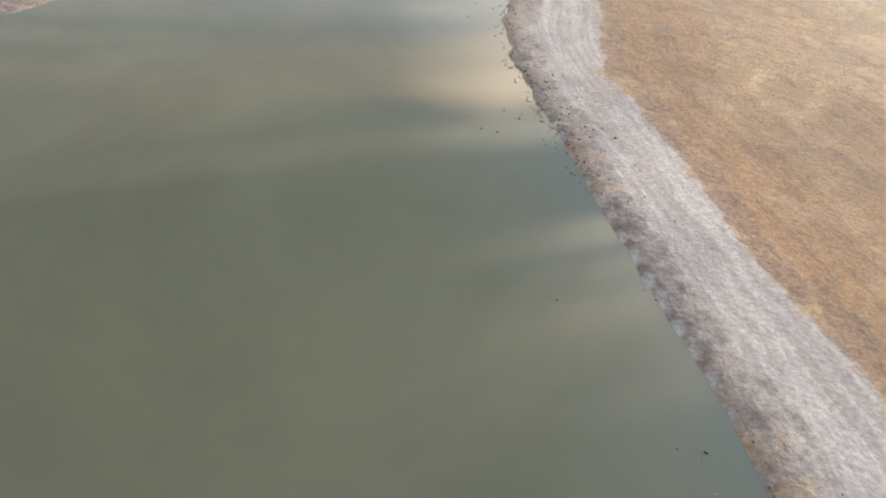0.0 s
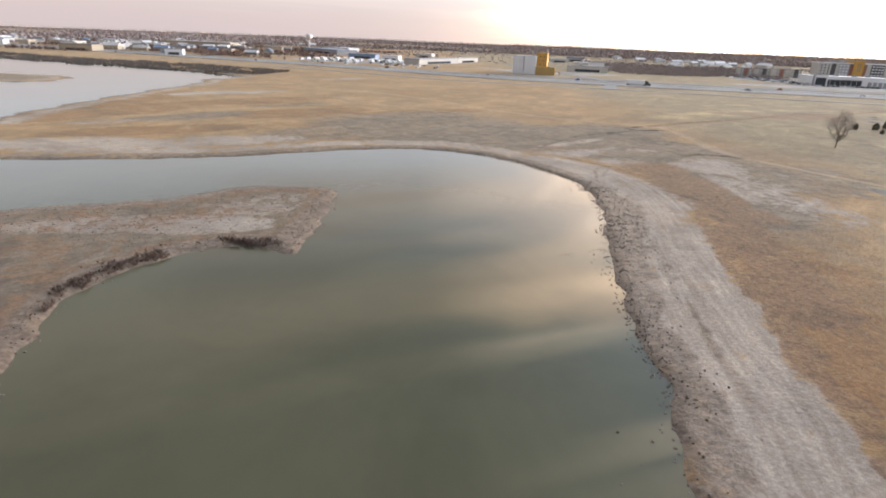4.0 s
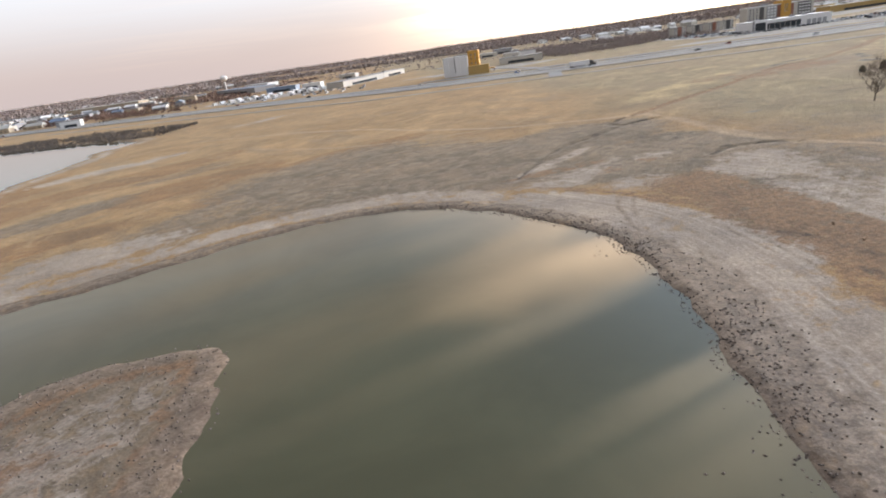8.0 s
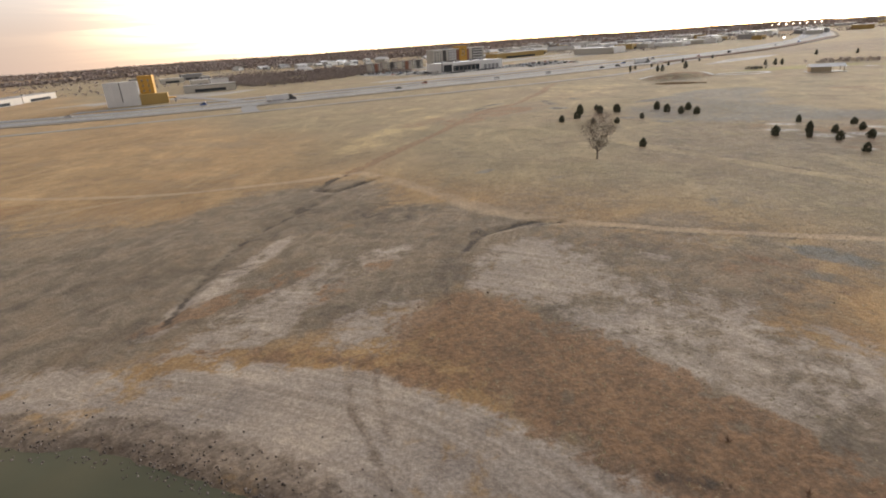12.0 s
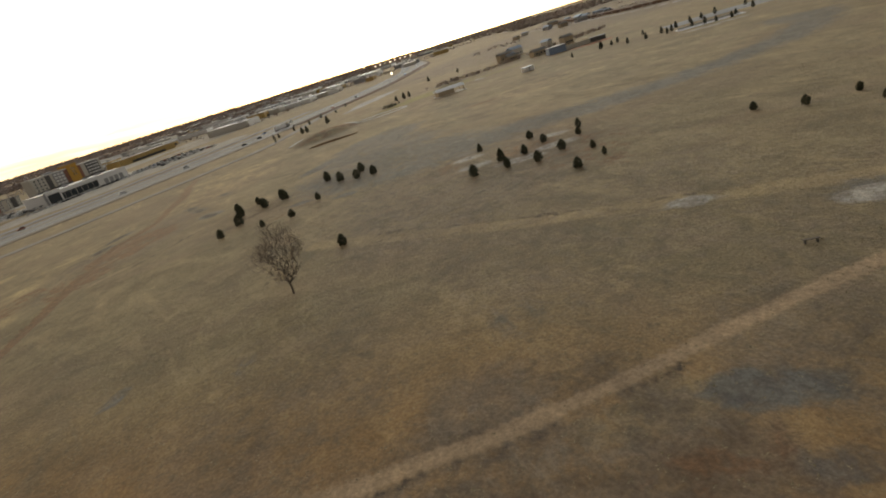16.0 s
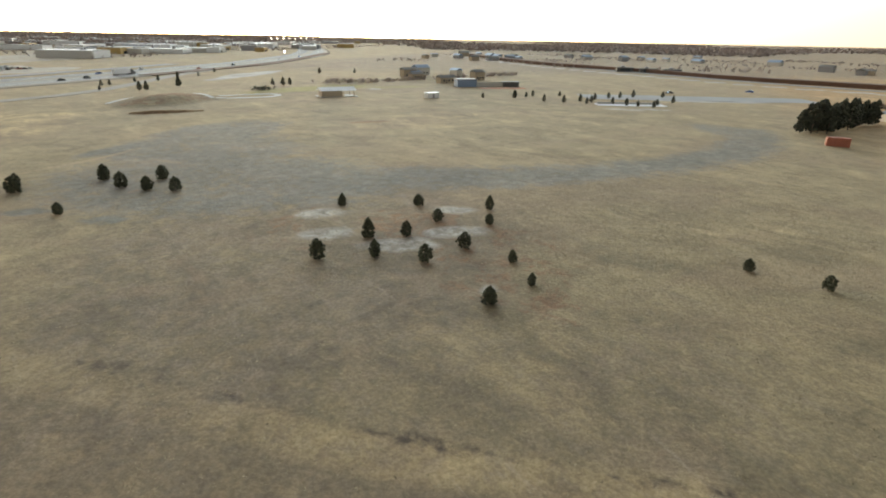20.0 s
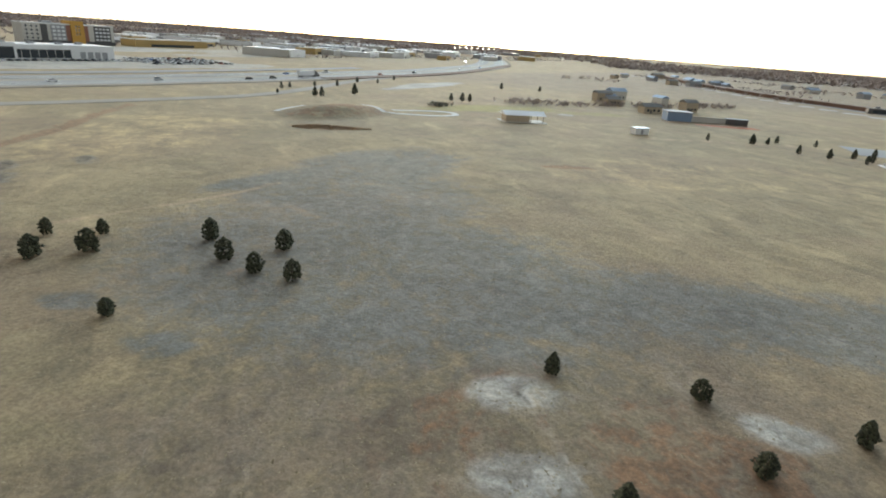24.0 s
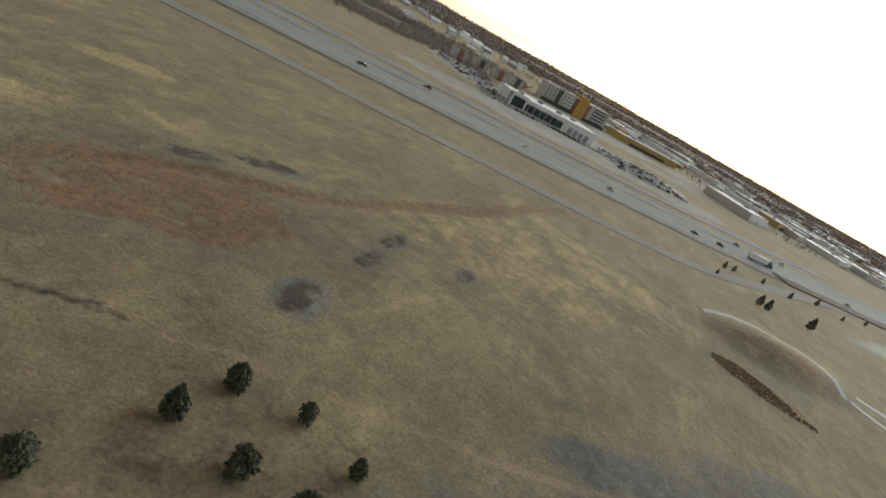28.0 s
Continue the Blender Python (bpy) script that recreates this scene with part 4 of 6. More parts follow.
class Heap:
    """Many small shapes joined into one mesh."""

    def __init__(self):
        self.verts, self.faces = [], []

    def add(self, verts, faces):
        base = len(self.verts)
        self.verts += [tuple(v) for v in verts]
        self.faces += [tuple(base + i for i in f) for f in faces]

    def lump(self, x, y, z, rx, ry, rz, rng, turn=0.0):
        """An uneven lump: a jittered octahedron with a cut waist."""
        c, s = math.cos(turn), math.sin(turn)
        ring = []
        for k in range(6):
            a = k * math.pi / 3 + rng.uniform(-0.25, 0.25)
            px, py = rx * math.cos(a) * rng.uniform(0.75, 1.2), ry * math.sin(a) * rng.uniform(0.75, 1.2)
            ring.append((x + px * c - py * s, y + px * s + py * c, z + rz * rng.uniform(0.15, 0.5)))
        top = (x + rng.uniform(-0.3, 0.3) * rx, y + rng.uniform(-0.3, 0.3) * ry, z + rz)
        foot = [(x + (p[0] - x) * 0.8, y + (p[1] - y) * 0.8, z - 0.15) for p in ring]
        faces = [(k, (k + 1) % 6, 6) for k in range(6)] + [(7 + k, 7 + (k + 1) % 6, (k + 1) % 6, k) for k in range(6)]
        self.add(ring + [top] + foot, faces)

    def spray(self, x, y, z, reach, tall, rng, count=5, thick=0.12):
        """A tuft: thin blades that lean out from one foot."""
        for k in range(count):
            a = rng.uniform(0, 2 * math.pi)
            r = reach * rng.uniform(0.4, 1.0)
            w = thick * rng.uniform(0.6, 1.3)
            dx, dy = math.cos(a), math.sin(a)
            self.add([(x - dy * w, y + dx * w, z - 0.03), (x + dy * w, y - dx * w, z - 0.03), (x + dx * r, y + dy * r, z + tall * rng.uniform(0.5, 1.0))], [(0, 1, 2)])

    def leafball(self, x, y, z, r, rng, squash=1.0):
        """A ragged clump: eight faces with jittered corners."""
        pts = [(x + r * dx * rng.uniform(0.55, 1.25), y + r * dy * rng.uniform(0.55, 1.25), z + r * squash * dz * rng.uniform(0.55, 1.25)) for dx, dy, dz in ((1, 0, 0), (0, 1, 0), (-1, 0, 0), (0, -1, 0), (0, 0, 1), (0, 0, -1))]
        self.add(pts, [(0, 1, 4), (1, 2, 4), (2, 3, 4), (3, 0, 4), (1, 0, 5), (2, 1, 5), (3, 2, 5), (0, 3, 5)])

    def twigs(self, x, y, z, r, rng, count=12, thick=0.16):
        """A bare crown from afar: thin blades that stand out every way, mostly up."""
        verts, faces = [], []
        for k in range(count):
            a, lean = rng.uniform(0, 2 * math.pi), rng.uniform(-0.35, 1.0)
            flat = math.sqrt(1 - lean * lean)
            dx, dy = math.cos(a) * flat, math.sin(a) * flat
            cx, cy, cz = x + rng.uniform(-0.35, 0.35) * r, y + rng.uniform(-0.35, 0.35) * r, z + rng.uniform(-0.5, 0.3) * r
            w, long = thick * r * rng.uniform(0.6, 1.4), r * rng.uniform(0.7, 1.25)
            wx, wy = -math.sin(a) * w, math.cos(a) * w
            verts += [(cx - wx, cy - wy, cz), (cx + wx, cy + wy, cz), (cx + dx * long, cy + dy * long, cz + lean * long)]
            faces.append((3 * k, 3 * k + 1, 3 * k + 2))
        self.add(verts, faces)

    def limb(self, a, b, ra, rb, sides=3):
        a, b = Vector(a), Vector(b)
        way = (b - a).normalized()
        side = way.orthogonal().normalized()
        other = way.cross(side)
        verts = []
        for p, r in ((a, ra), (b, rb)):
            for k in range(sides):
                t = 2 * math.pi * k / sides
                verts.append(p + r * (math.cos(t) * side + math.sin(t) * other))
        self.add(verts, [(k, (k + 1) % sides, sides + (k + 1) % sides, sides + k) for k in range(sides)])

    def done(self, name, material, parent=None, label="", smooth=False):
        return mesh_object(name, self.verts, self.faces, material, parent, label, smooth)


# ---- trees ----
def crown_width(f, blunt):
    """The half width of a crown at a share of its height: widest a third up, drawn in to a point or a dome."""
    if f < 0.3:
        return 0.78 + 0.22 * f / 0.3
    return max(0.0, 1 - ((f - 0.3) / 0.7) ** (1.2 + blunt)) ** 0.8


def juniper(x, y, tall, wide, seed, label):
    """A young evergreen: a short trunk, an uneven crown of sprays round branch tips, pointed or rounded on top."""
    rng = random.Random(seed)
    root = thing("juniper_tree", x, y, label=label, category="tree", group="young evergreens on the prairie")
    h = Heap()
    h.limb((0, 0, -0.2), (0.03, 0.02, tall * 0.3), 0.10, 0.08, 6)
    h.limb((0.03, 0.02, tall * 0.3), (0, 0, tall * 0.85), 0.08, 0.02, 6)
    h.done("trunk", BARK, root)
    crown = Heap()
    blunt = 0.1 + 1.0 * max(0.0, wide / tall - 0.55) / 0.27
    for k in range(300):
        f = rng.random() ** 0.85
        body = crown_width(f, blunt)
        a = rng.uniform(0, 2 * math.pi)
        bulge = 1 + 0.16 * math.sin(3 * a + seed) + 0.12 * math.sin(5 * a + 9 * f)
        r = wide / 2 * body * bulge * rng.uniform(0.55, 1.0)
        z = 0.18 + tall * 0.94 * f
        s = (0.17 + 0.13 * (1 - f)) * rng.uniform(0.7, 1.3) * tall / 3.2
        crown.leafball(r * math.cos(a), r * math.sin(a), z, s, rng, 0.9)
    for k in range(90):
        f = rng.random()
        a = rng.uniform(0, 2 * math.pi)
        r = wide / 2 * crown_width(f, blunt) * rng.uniform(0.85, 1.06)
        z = 0.15 + tall * 0.93 * f
        d = Vector((math.cos(a), math.sin(a), 0.7)).normalized() * 0.3 * tall / 3
        w = 0.05
        crown.add([(r * math.cos(a) - w, r * math.sin(a), z), (r * math.cos(a) + w, r * math.sin(a), z), (r * math.cos(a) + d.x, r * math.sin(a) + d.y, z + d.z)], [(0, 1, 2)])
    crown.done("crown", NEEDLE, root)
    return root


JUNIPERS = {
    "slim": [(156.4, 269.2, 4.3), (149.8, 265.0, 3.5), (169.8, 281.0, 3.2), (178.0, 255.6, 3.4), (154.8, 246.3, 3.2), (148.1, 242.3, 3.2), (141.8, 348.9, 4.2)],
    "full": [(146.0, 272.0, 4.0), (111.3, 285.3, 3.2), (145.8, 354.2, 3.6), (153.0, 352.8, 3.0), (158.4, 348.0, 3.4), (168.0, 335.6, 3.6), (124.3, 337.7, 3.2), (129.0, 326.4, 3.0), (159.6, 264.2, 3.2), (159.5, 187.2, 3.4), (155.7, 195.0, 3.2)],
    "rough": [(141.0, 246.0, 3.1), (150.8, 257.8, 3.5), (157.7, 254.1, 3.4), (169.6, 253.4, 3.4), (163.5, 215.4, 3.0), (160.3, 206.6, 3.4), (164.7, 197.8, 3.2), (167.9, 188.7, 3.2), (134.0, 320.2, 3.2), (147.2, 322.2, 3.2)],
    "round": [(133.9, 341.0, 3.2), (148.3, 345.2, 3.2), (154.0, 342.2, 3.4), (165.0, 327.8, 3.3), (165.1, 321.4, 3.0), (173.0, 325.2, 3.0), (166.8, 316.0, 3.0), (175.5, 268.4, 3.0), (168.0, 262.0, 2.9)],
}
JUNIPER_LOOKS = {
    "slim": (0.60, "slim pointed dark green juniper in dry grass"),
    "full": (0.72, "full conical dark green juniper in dry grass"),
    "rough": (0.78, "ragged broad-based dark green juniper in dry grass"),
    "round": (0.82, "rounded bushy dark olive juniper in dry grass"),
}
for number, (kind, rows) in enumerate(JUNIPERS.items()):
    slim, words = JUNIPER_LOOKS[kind]
    firsts = [juniper(*rows[k][:2], 3.2, 3.2 * slim, 10 * number + k, words) for k in range(3)]
    for k, (x, y, tall) in enumerate(rows):
        tall = tall * (1.0 if y < 300 else 1.3 if kind == "round" else 1.2)
        at = pose(x, y, height(x, y), 0, 0, 67 * k) @ Matrix.Scale(0.74 * tall / 3.2, 4)
        if k < 3:
            firsts[k].matrix_world = at
        else:
            copy_thing(firsts[k % 3], at)


def bare_tree(x, y, tall, wide, tips, seed, label):
    """A leafless tree: each tip in the crown is joined to the nearest wood below it; limbs thicken with what they carry."""
    rng = np.random.RandomState(seed)
    root = thing("bare_tree", x, y, label=label, category="tree")
    ends = []
    while len(ends) < tips:
        p = rng.uniform(-1, 1, 3)
        r = np.linalg.norm(p)
        lumpy = math.sin(5.2 * p[0] + 1) + math.sin(5.0 * p[1] + 2.2) + math.sin(6.5 * p[2] + 0.6)
        if 0.15 < r < 1 - 0.25 * rng.rand() and rng.rand() < 0.35 + 0.65 * r and lumpy > -0.7:
            lean = 1.0 if p[2] > -0.2 else 0.75
            ends.append((p[0] * wide / 2 * lean, p[1] * wide / 2 * lean, tall * (0.57 + 0.43 * p[2])))
    ends = np.array(ends)
    fork = np.array([0.0, 0.0, tall * 0.14])
    ends = ends[np.argsort(np.linalg.norm(ends - fork, axis=1))]
    nodes = [(0.0, 0.0, -0.3), (0.1, 0.0, tall * 0.08), (0.12, 0.08, tall * 0.15), (0.0, 0.2, tall * 0.3)]
    above = [-1, 0, 1, 2]
    ways = [(0, 0, 1)] * 4
    for e in ends:
        have = np.array(nodes[1:])
        gap = e - have
        far = np.linalg.norm(gap, axis=1)
        turn = np.sum(gap * np.array(ways[1:]), axis=1) / (far + 1e-6)
        rank = far * (1.75 - 0.95 * turn) + 0.8 * np.maximum(0, have[:, 2] - e[2] + 0.3 * far)
        k = int(np.argmin(rank)) + 1
        start = np.array(nodes[k])
        steps = max(1, int(np.linalg.norm(e - start) / 1.2))
        aim = (e - start) / (np.linalg.norm(e - start) + 1e-6)
        for m in range(1, steps + 1):
            f = m / steps
            p = start + (e - start) * f + (rng.normal(0, 0.03, 3) if m < steps else 0)
            nodes.append(tuple(p))
            above.append(k)
            ways.append(tuple(aim))
            k = len(nodes) - 1
    load = [1.0] * len(nodes)
    for k in range(len(nodes) - 1, 0, -1):
        load[above[k]] += load[k]
    wood, fine = Heap(), Heap()
    for k in range(1, len(nodes)):
        r = 0.0075 * load[k] ** 0.41 * tall / 12
        r0 = min(0.0075 * load[above[k]] ** 0.41 * tall / 12, 1.3 * r)
        (wood if r > 0.035 else fine).limb(nodes[above[k]], nodes[k], max(r0, 0.010), max(r, 0.008), 6 if r > 0.07 else 3)
    for e in ends:
        for _ in range(1):
            way = e - fork
            way = way / np.linalg.norm(way) * 0.5 + rng.normal(0, 0.55, 3)
            fine.limb(e, e + way * rng.uniform(0.5, 1.0) * tall / 14, 0.008, 0.004)
    wood.done("trunk", BARK, root)
    fine.done("twig_crown", TWIG, root)
    return root


bare_tree(92.0, 281.3, 12.8, 10.4, 2400, 5, "large leafless cottonwood with fine grey-brown twigs")


# ---- lumps in place of birds near the water, and grass over the field ----
def scatter(name, count, area, keep, shape, material, label, category, seed):
    """One object of many small pieces over a stretch of ground."""
    rng = np.random.RandomState(seed)
    x, y = rng.uniform(area[0], area[1], count), rng.uniform(area[2], area[3], count)
    inland = shore(x, y)
    hold = keep(x, y, inland, rng.uniform(0, 1, count))
    x, y, inland = x[hold], y[hold], inland[hold]
    z = relief(x, y, inland)
    one, h = random.Random(seed), Heap()
    for px, py, pz in zip(x, y, z):
        shape(h, px, py, pz, one)
    ob = h.done(name, material)
    return tagged(ob, label, category, kind="stuff")


def bird_lump(h, x, y, z, rng):
    s = rng.uniform(0.06, 0.135)
    h.lump(x, y, max(z, -0.34), s * rng.uniform(0.9, 1.5), s, s * rng.uniform(0.8, 1.5), rng, rng.uniform(0, 6.3))


def tuft(h, x, y, z, rng):
    h.spray(x, y, z, rng.uniform(0.2, 0.5), rng.uniform(0.05, 0.16), rng, 5, 0.06)


def scrub(h, x, y, z, rng):
    h.spray(x, y, z, rng.uniform(0.3, 0.8), rng.uniform(0.15, 0.5), rng, 8, 0.09)


# dark lumps put in place of birds on shore, peninsula and shallows
scatter("mud_clods", 85000, (-80, 34, 28, 245), lambda x, y, d, r: (d > -1.2) & (d < 7.5) & (x > -40) & (r < np.interp(y, [60, 75, 120, 145, 160, 192, 205], [0.10, 0.4, 0.7, 0.8, 1.5, 1.5, 0.9]) * np.exp(-np.maximum(d, 0) / np.interp(y, [140, 165, 190, 205], [2.0, 3.2, 3.2, 1.8])) * (0.5 + 0.9 * (wobble(x, y, 9, 4) > -0.1))), bird_lump, BIRD_LUMP, "dark lumps strewn along the shore, standing in for birds", "mud", 3)
scatter("peninsula_clods", 15000, (-125, -40, 85, 182), lambda x, y, d, r: (d > -0.8) & (r < np.where(d < 3, 0.5, 0.34 * (x > -95) * (y > 138))), bird_lump, BIRD_LUMP, "dark lumps dotted over the peninsula, standing in for birds", "mud", 4)
scatter("shallows_clods", 5200, (-20, 25, 36, 200), lambda x, y, d, r: (d < -0.8) & (d > -9) & (r < 0.5 * (wobble(x, y, 5, 6) > 0.3) * np.exp((d + 1) / 4.0)), bird_lump, BIRD_LUMP, "dark lumps breaking the surface of the shallows, standing in for birds", "mud", 8)
scatter("grass_tufts", 70000, (12, 205, 60, 372), lambda x, y, d, r: (d > 16) & (r < 0.30 + 0.5 * (wobble(x, y, 12, 7) > 0.2)), tuft, TUFT, "dry tufts of winter grass over the field", "grass", 5)
scatter("rusty_scrub", 9000, (-110, 45, 60, 330), lambda x, y, d, r: ((x < -40) & (d > 0.4) & (d < 5) & (y < 140) & (r < 0.55)) | ((x > 20) & (y > 175) & (y < 232) & (x < 37) & (d > 17) & (r < 0.03)) | ((x < -40) & (y > 140) & (y < 147) & (d > 0.3) & (d < 3.4) & (r < 0.7)), scrub, RUST, "rust-brown scrub on the low banks", "scrub", 6)
scatter("reed_patch", 5200, (238, 276, 390, 420), lambda x, y, d, r: np.hypot(((x - 254.5) * 0.72 - (y - 405) * 0.69) / 12.5, ((x - 254.5) * 0.69 + (y - 405) * 0.72) / 4.6) + 0.25 * wobble(x, y, 3, 2) < 1, scrub, REED, "low patch of rusty reeds below the mound", "scrub", 7)

# ---- roads ----
def ribbon(name, points, width, material, lift, parent=None, label="", side=0.0, steps=6, deep=0.5):
    """A paved strip that follows the ground along a line."""
    line = smooth_line(points, False, steps)
    way = np.gradient(line, axis=0)
    way /= np.linalg.norm(way, axis=1)[:, None] + 1e-9
    off = np.stack([-way[:, 1], way[:, 0]], -1)
    a, b = line + off * (side + width / 2), line + off * (side - width / 2)
    mid = line + off * side
    z = relief(mid[:, 0], mid[:, 1], shore(mid[:, 0], mid[:, 1])) + lift
    count = len(line)
    verts = [(*p, q) for p, q in zip(a, z)] + [(*p, q) for p, q in zip(b, z)] + [(*p, q - deep) for p, q in zip(a, z)] + [(*p, q - deep) for p, q in zip(b, z)]
    faces = []
    for i in range(count - 1):
        faces += [(i, count + i, count + i + 1, i + 1), (2 * count + i, i, i + 1, 2 * count + i + 1), (count + i, 3 * count + i, 3 * count + i + 1, count + i + 1)]
    return mesh_object(name, verts, faces, material, parent, label)


HIGHWAY = [(-1500, 1010), (-700, 770), (-400, 690), (-200, 632), (-100, 596), (0, 566), (100, 557), (200, 558), (300, 560), (409, 570), (500, 583), (620, 612), (900, 722), (1400, 1040)]
FRONTAGE = [(-420, 640), (-200, 566), (-80, 524), (40, 506), (120, 500), (200, 494), (256, 489), (290, 491), (330, 505), (400, 538), (470, 562)]
for side, name in ((0.0, "road_near"), (27.0, "road_far")):
    road = tagged(ribbon(name, HIGHWAY, 17.0, ASPHALT, 0.25, side=side), "grey asphalt carriageway of a highway", "road", kind="structure")
    for lane, wide in ((-5.4, 0.25), (5.4, 0.25), (0.0, 0.18)):
        ribbon("lane_line", HIGHWAY, wide, LINE, 0.27, road, side=side + lane)
tagged(ribbon("shoulder", HIGHWAY, 5.6, MEDIAN, 0.18, side=-11.4), "grey gravel shoulder of the highway", "shoulder", kind="structure")
tagged(ribbon("verge_ditch", HIGHWAY, 4.4, DITCHED, 0.12, side=-16.6), "dark olive-brown grass ditch along the highway", "verge", kind="structure")
tagged(ribbon("median", HIGHWAY, 9.8, MEDIAN, 0.2, side=13.5), "grey-brown gravelled strip between carriageways", "median", kind="structure")
tagged(ribbon("road_ramp", [(-60, 640), (60, 616), (130, 611), (200, 611), (270, 613), (330, 618), (400, 628), (520, 650)], 13, ASPHALT, 0.22), "grey asphalt ramp beside the highway", "road", kind="structure")
tagged(ribbon("road_frontage", FRONTAGE, 8.5, MEDIAN, 0.12), "worn grey frontage road through dry grass", "road", kind="structure")
tagged(ribbon("road_crossing", [(40, 506), (42, 530), (46, 560), (44, 600), (30, 660), (-10, 760), (-60, 900)], 9, ASPHALT, 0.16), "grey side road that crosses the highway", "road", kind="structure")
tagged(ribbon("road_east", [(470, 20), (520, 110), (590, 200), (680, 300), (800, 400), (1100, 560)], 9, ASPHALT, 0.15, side=-22), "grey road past the parking lot", "road", kind="structure")
tagged(ribbon("embankment", [(455, -80), (500, -10), (545, 62), (612, 172), (690, 262), (757, 340), (860, 420), (1000, 500)], 13, EARTH, 3.0, deep=3.6), "long dark rust-brown railway embankment", "embankment", kind="structure")
tagged(ribbon("highway_verge", [(395, 555), (440, 561), (500, 570), (615, 597), (720, 636), (900, 706)], 12, EARTH, 0.7, deep=1.2), "dark brown grassed verge beside the highway", "verge", kind="structure")
tagged(ribbon("parking_lot", [(398, 262), (412, 222), (424, 180), (434, 146)], 24, ASPHALT, 0.1), "pale grey parking lot behind the park pines", "parking lot", kind="structure")
tagged(ribbon("mound_path", [(262, 440), (276, 443.5), (290, 444), (300, 440), (304, 431), (300, 419.5)], 2.6, CONCRETE, 0.1), "pale concrete path over the grass mound", "path", kind="structure")
tagged(ribbon("loop_path", [(303, 420), (309, 411), (317, 404), (326, 402), (330.5, 408), (326, 415.5), (318, 420.5), (311, 425)], 2.8, CONCRETE, 0.1), "pale concrete path in an open loop", "path", kind="structure")


# ---- vehicles ----
def wheel(parent, x, y, r=0.34):
    bm = bmesh.new()
    bmesh.ops.create_cone(bm, cap_ends=True, segments=12, radius1=r, radius2=r, depth=0.24, matrix=Matrix.Translation((x, y, r)) @ Matrix.Rotation(math.pi / 2, 4, "X"))
    w = part("wheel", bm, RUBBER, parent)
    bm = bmesh.new()
    bmesh.ops.create_cone(bm, cap_ends=True, segments=8, radius1=r * 0.6, radius2=r * 0.5, depth=0.27, matrix=Matrix.Translation((x, y, r)) @ Matrix.Rotation(math.pi / 2, 4, "X"))
    part("rim", bm, STEEL, w)


def shell(sections, half):
    """A body from cross sections along x: place, low, high and how far the top draws in."""
    bm, rings = bmesh.new(), []
    for x, low, high, tuck in sections:
        rings.append([bm.verts.new(v) for v in ((x, -half, low), (x, -half, (low + high) / 2), (x, -half * tuck, high), (x, half * tuck, high), (x, half, (low + high) / 2), (x, half, low))])
    for a, b in zip(rings, rings[1:]):
        for k in range(6):
            bm.faces.new((a[k], a[(k + 1) % 6], b[(k + 1) % 6], b[k]))
    bm.faces.new(rings[0][::-1])
    bm.faces.new(rings[-1])
    return bm


def car(paint, label, tall=0.0, group="cars on the road"):
    root = thing("car", 0, 0, z=0, label=label, category="car", group=group)
    part("body", shell([(-2.25, 0.35, 0.85, 0.9), (-2.1, 0.3, 0.98 + tall * 0.3, 0.92), (-1.0, 0.28, 1.0 + tall * 0.3, 0.94), (0.9, 0.28, 0.98 + tall * 0.2, 0.94), (2.0, 0.3, 0.82 + tall * 0.2, 0.9), (2.25, 0.38, 0.65, 0.85)], 0.9), paint, root)
    part("cabin", shell([(-1.9 if tall else -1.5, 0.95, 1.02, 0.95), (-1.55 if tall else -0.9, 0.95, 1.42 + tall, 0.75), (0.25, 0.95, 1.45 + tall, 0.75), (1.1, 0.95, 1.0, 0.93)], 0.84), GLASS, root, "dark glazed cabin")
    bm = slab(-1.3 if tall else -0.8, -0.6, 1.42 + tall, 0.2, 0.6, 1.47 + tall)
    part("roof", bm, paint, root)
    for x in (-1.4, 1.4):
        for y in (-0.82, 0.82):
            wheel(root, x, y)
    for y in (-0.6, 0.6):
        part("headlight", slab(2.2, y - 0.18, 0.62, 2.28, y + 0.18, 0.76), WHITE, root)
    return root


PAINTS = [("white", WHITE), ("dark grey", DARK), ("silver", STEEL), ("red", RED), ("blue", ROYAL), ("black", RUBBER)]
CARS = []
for words, paint in PAINTS:
    CARS.append(car(paint, words + " saloon car on grey asphalt"))
    CARS.append(car(paint, words + " tall family car on grey asphalt", 0.3))
used_cars = set()


def put_car(kind, x, y, turn, z, group=""):
    first = CARS[kind % len(CARS)]
    at = pose(x, y, z, 0, 0, turn)
    if kind % len(CARS) not in used_cars:
        used_cars.add(kind % len(CARS))
        first.matrix_world = at
        ob = first
    else:
        ob = copy_thing(first, at)
    if group:
        ob["group"] = group


def along_highway(x, side):
    line = smooth_line(HIGHWAY, False, 6)
    i = int(np.argmin(np.abs(line[:, 0] - x)))
    way = line[i + 1] - line[i - 1]
    way /= np.linalg.norm(way)
    return line[i] + np.array([-way[1], way[0]]) * side, math.degrees(math.atan2(way[1], way[0])), float(relief(line[i : i + 1, 0], line[i : i + 1, 1], shore(line[i : i + 1, 0], line[i : i + 1, 1]))[0]) + 0.25


rng = random.Random(21)
for k, x in enumerate((-330, -260, -180, -60, 20, 150, 190, 240, 282, 330, 352, 400, 440, 470, 540, 640, 760)):
    side = rng.choice((-2.7, 2.7, 23.3, 28.7))
    place, turn, z = along_highway(x, side)
    put_car(k * 5 + 1, *place, turn + (180 if side > 10 else 0), z)


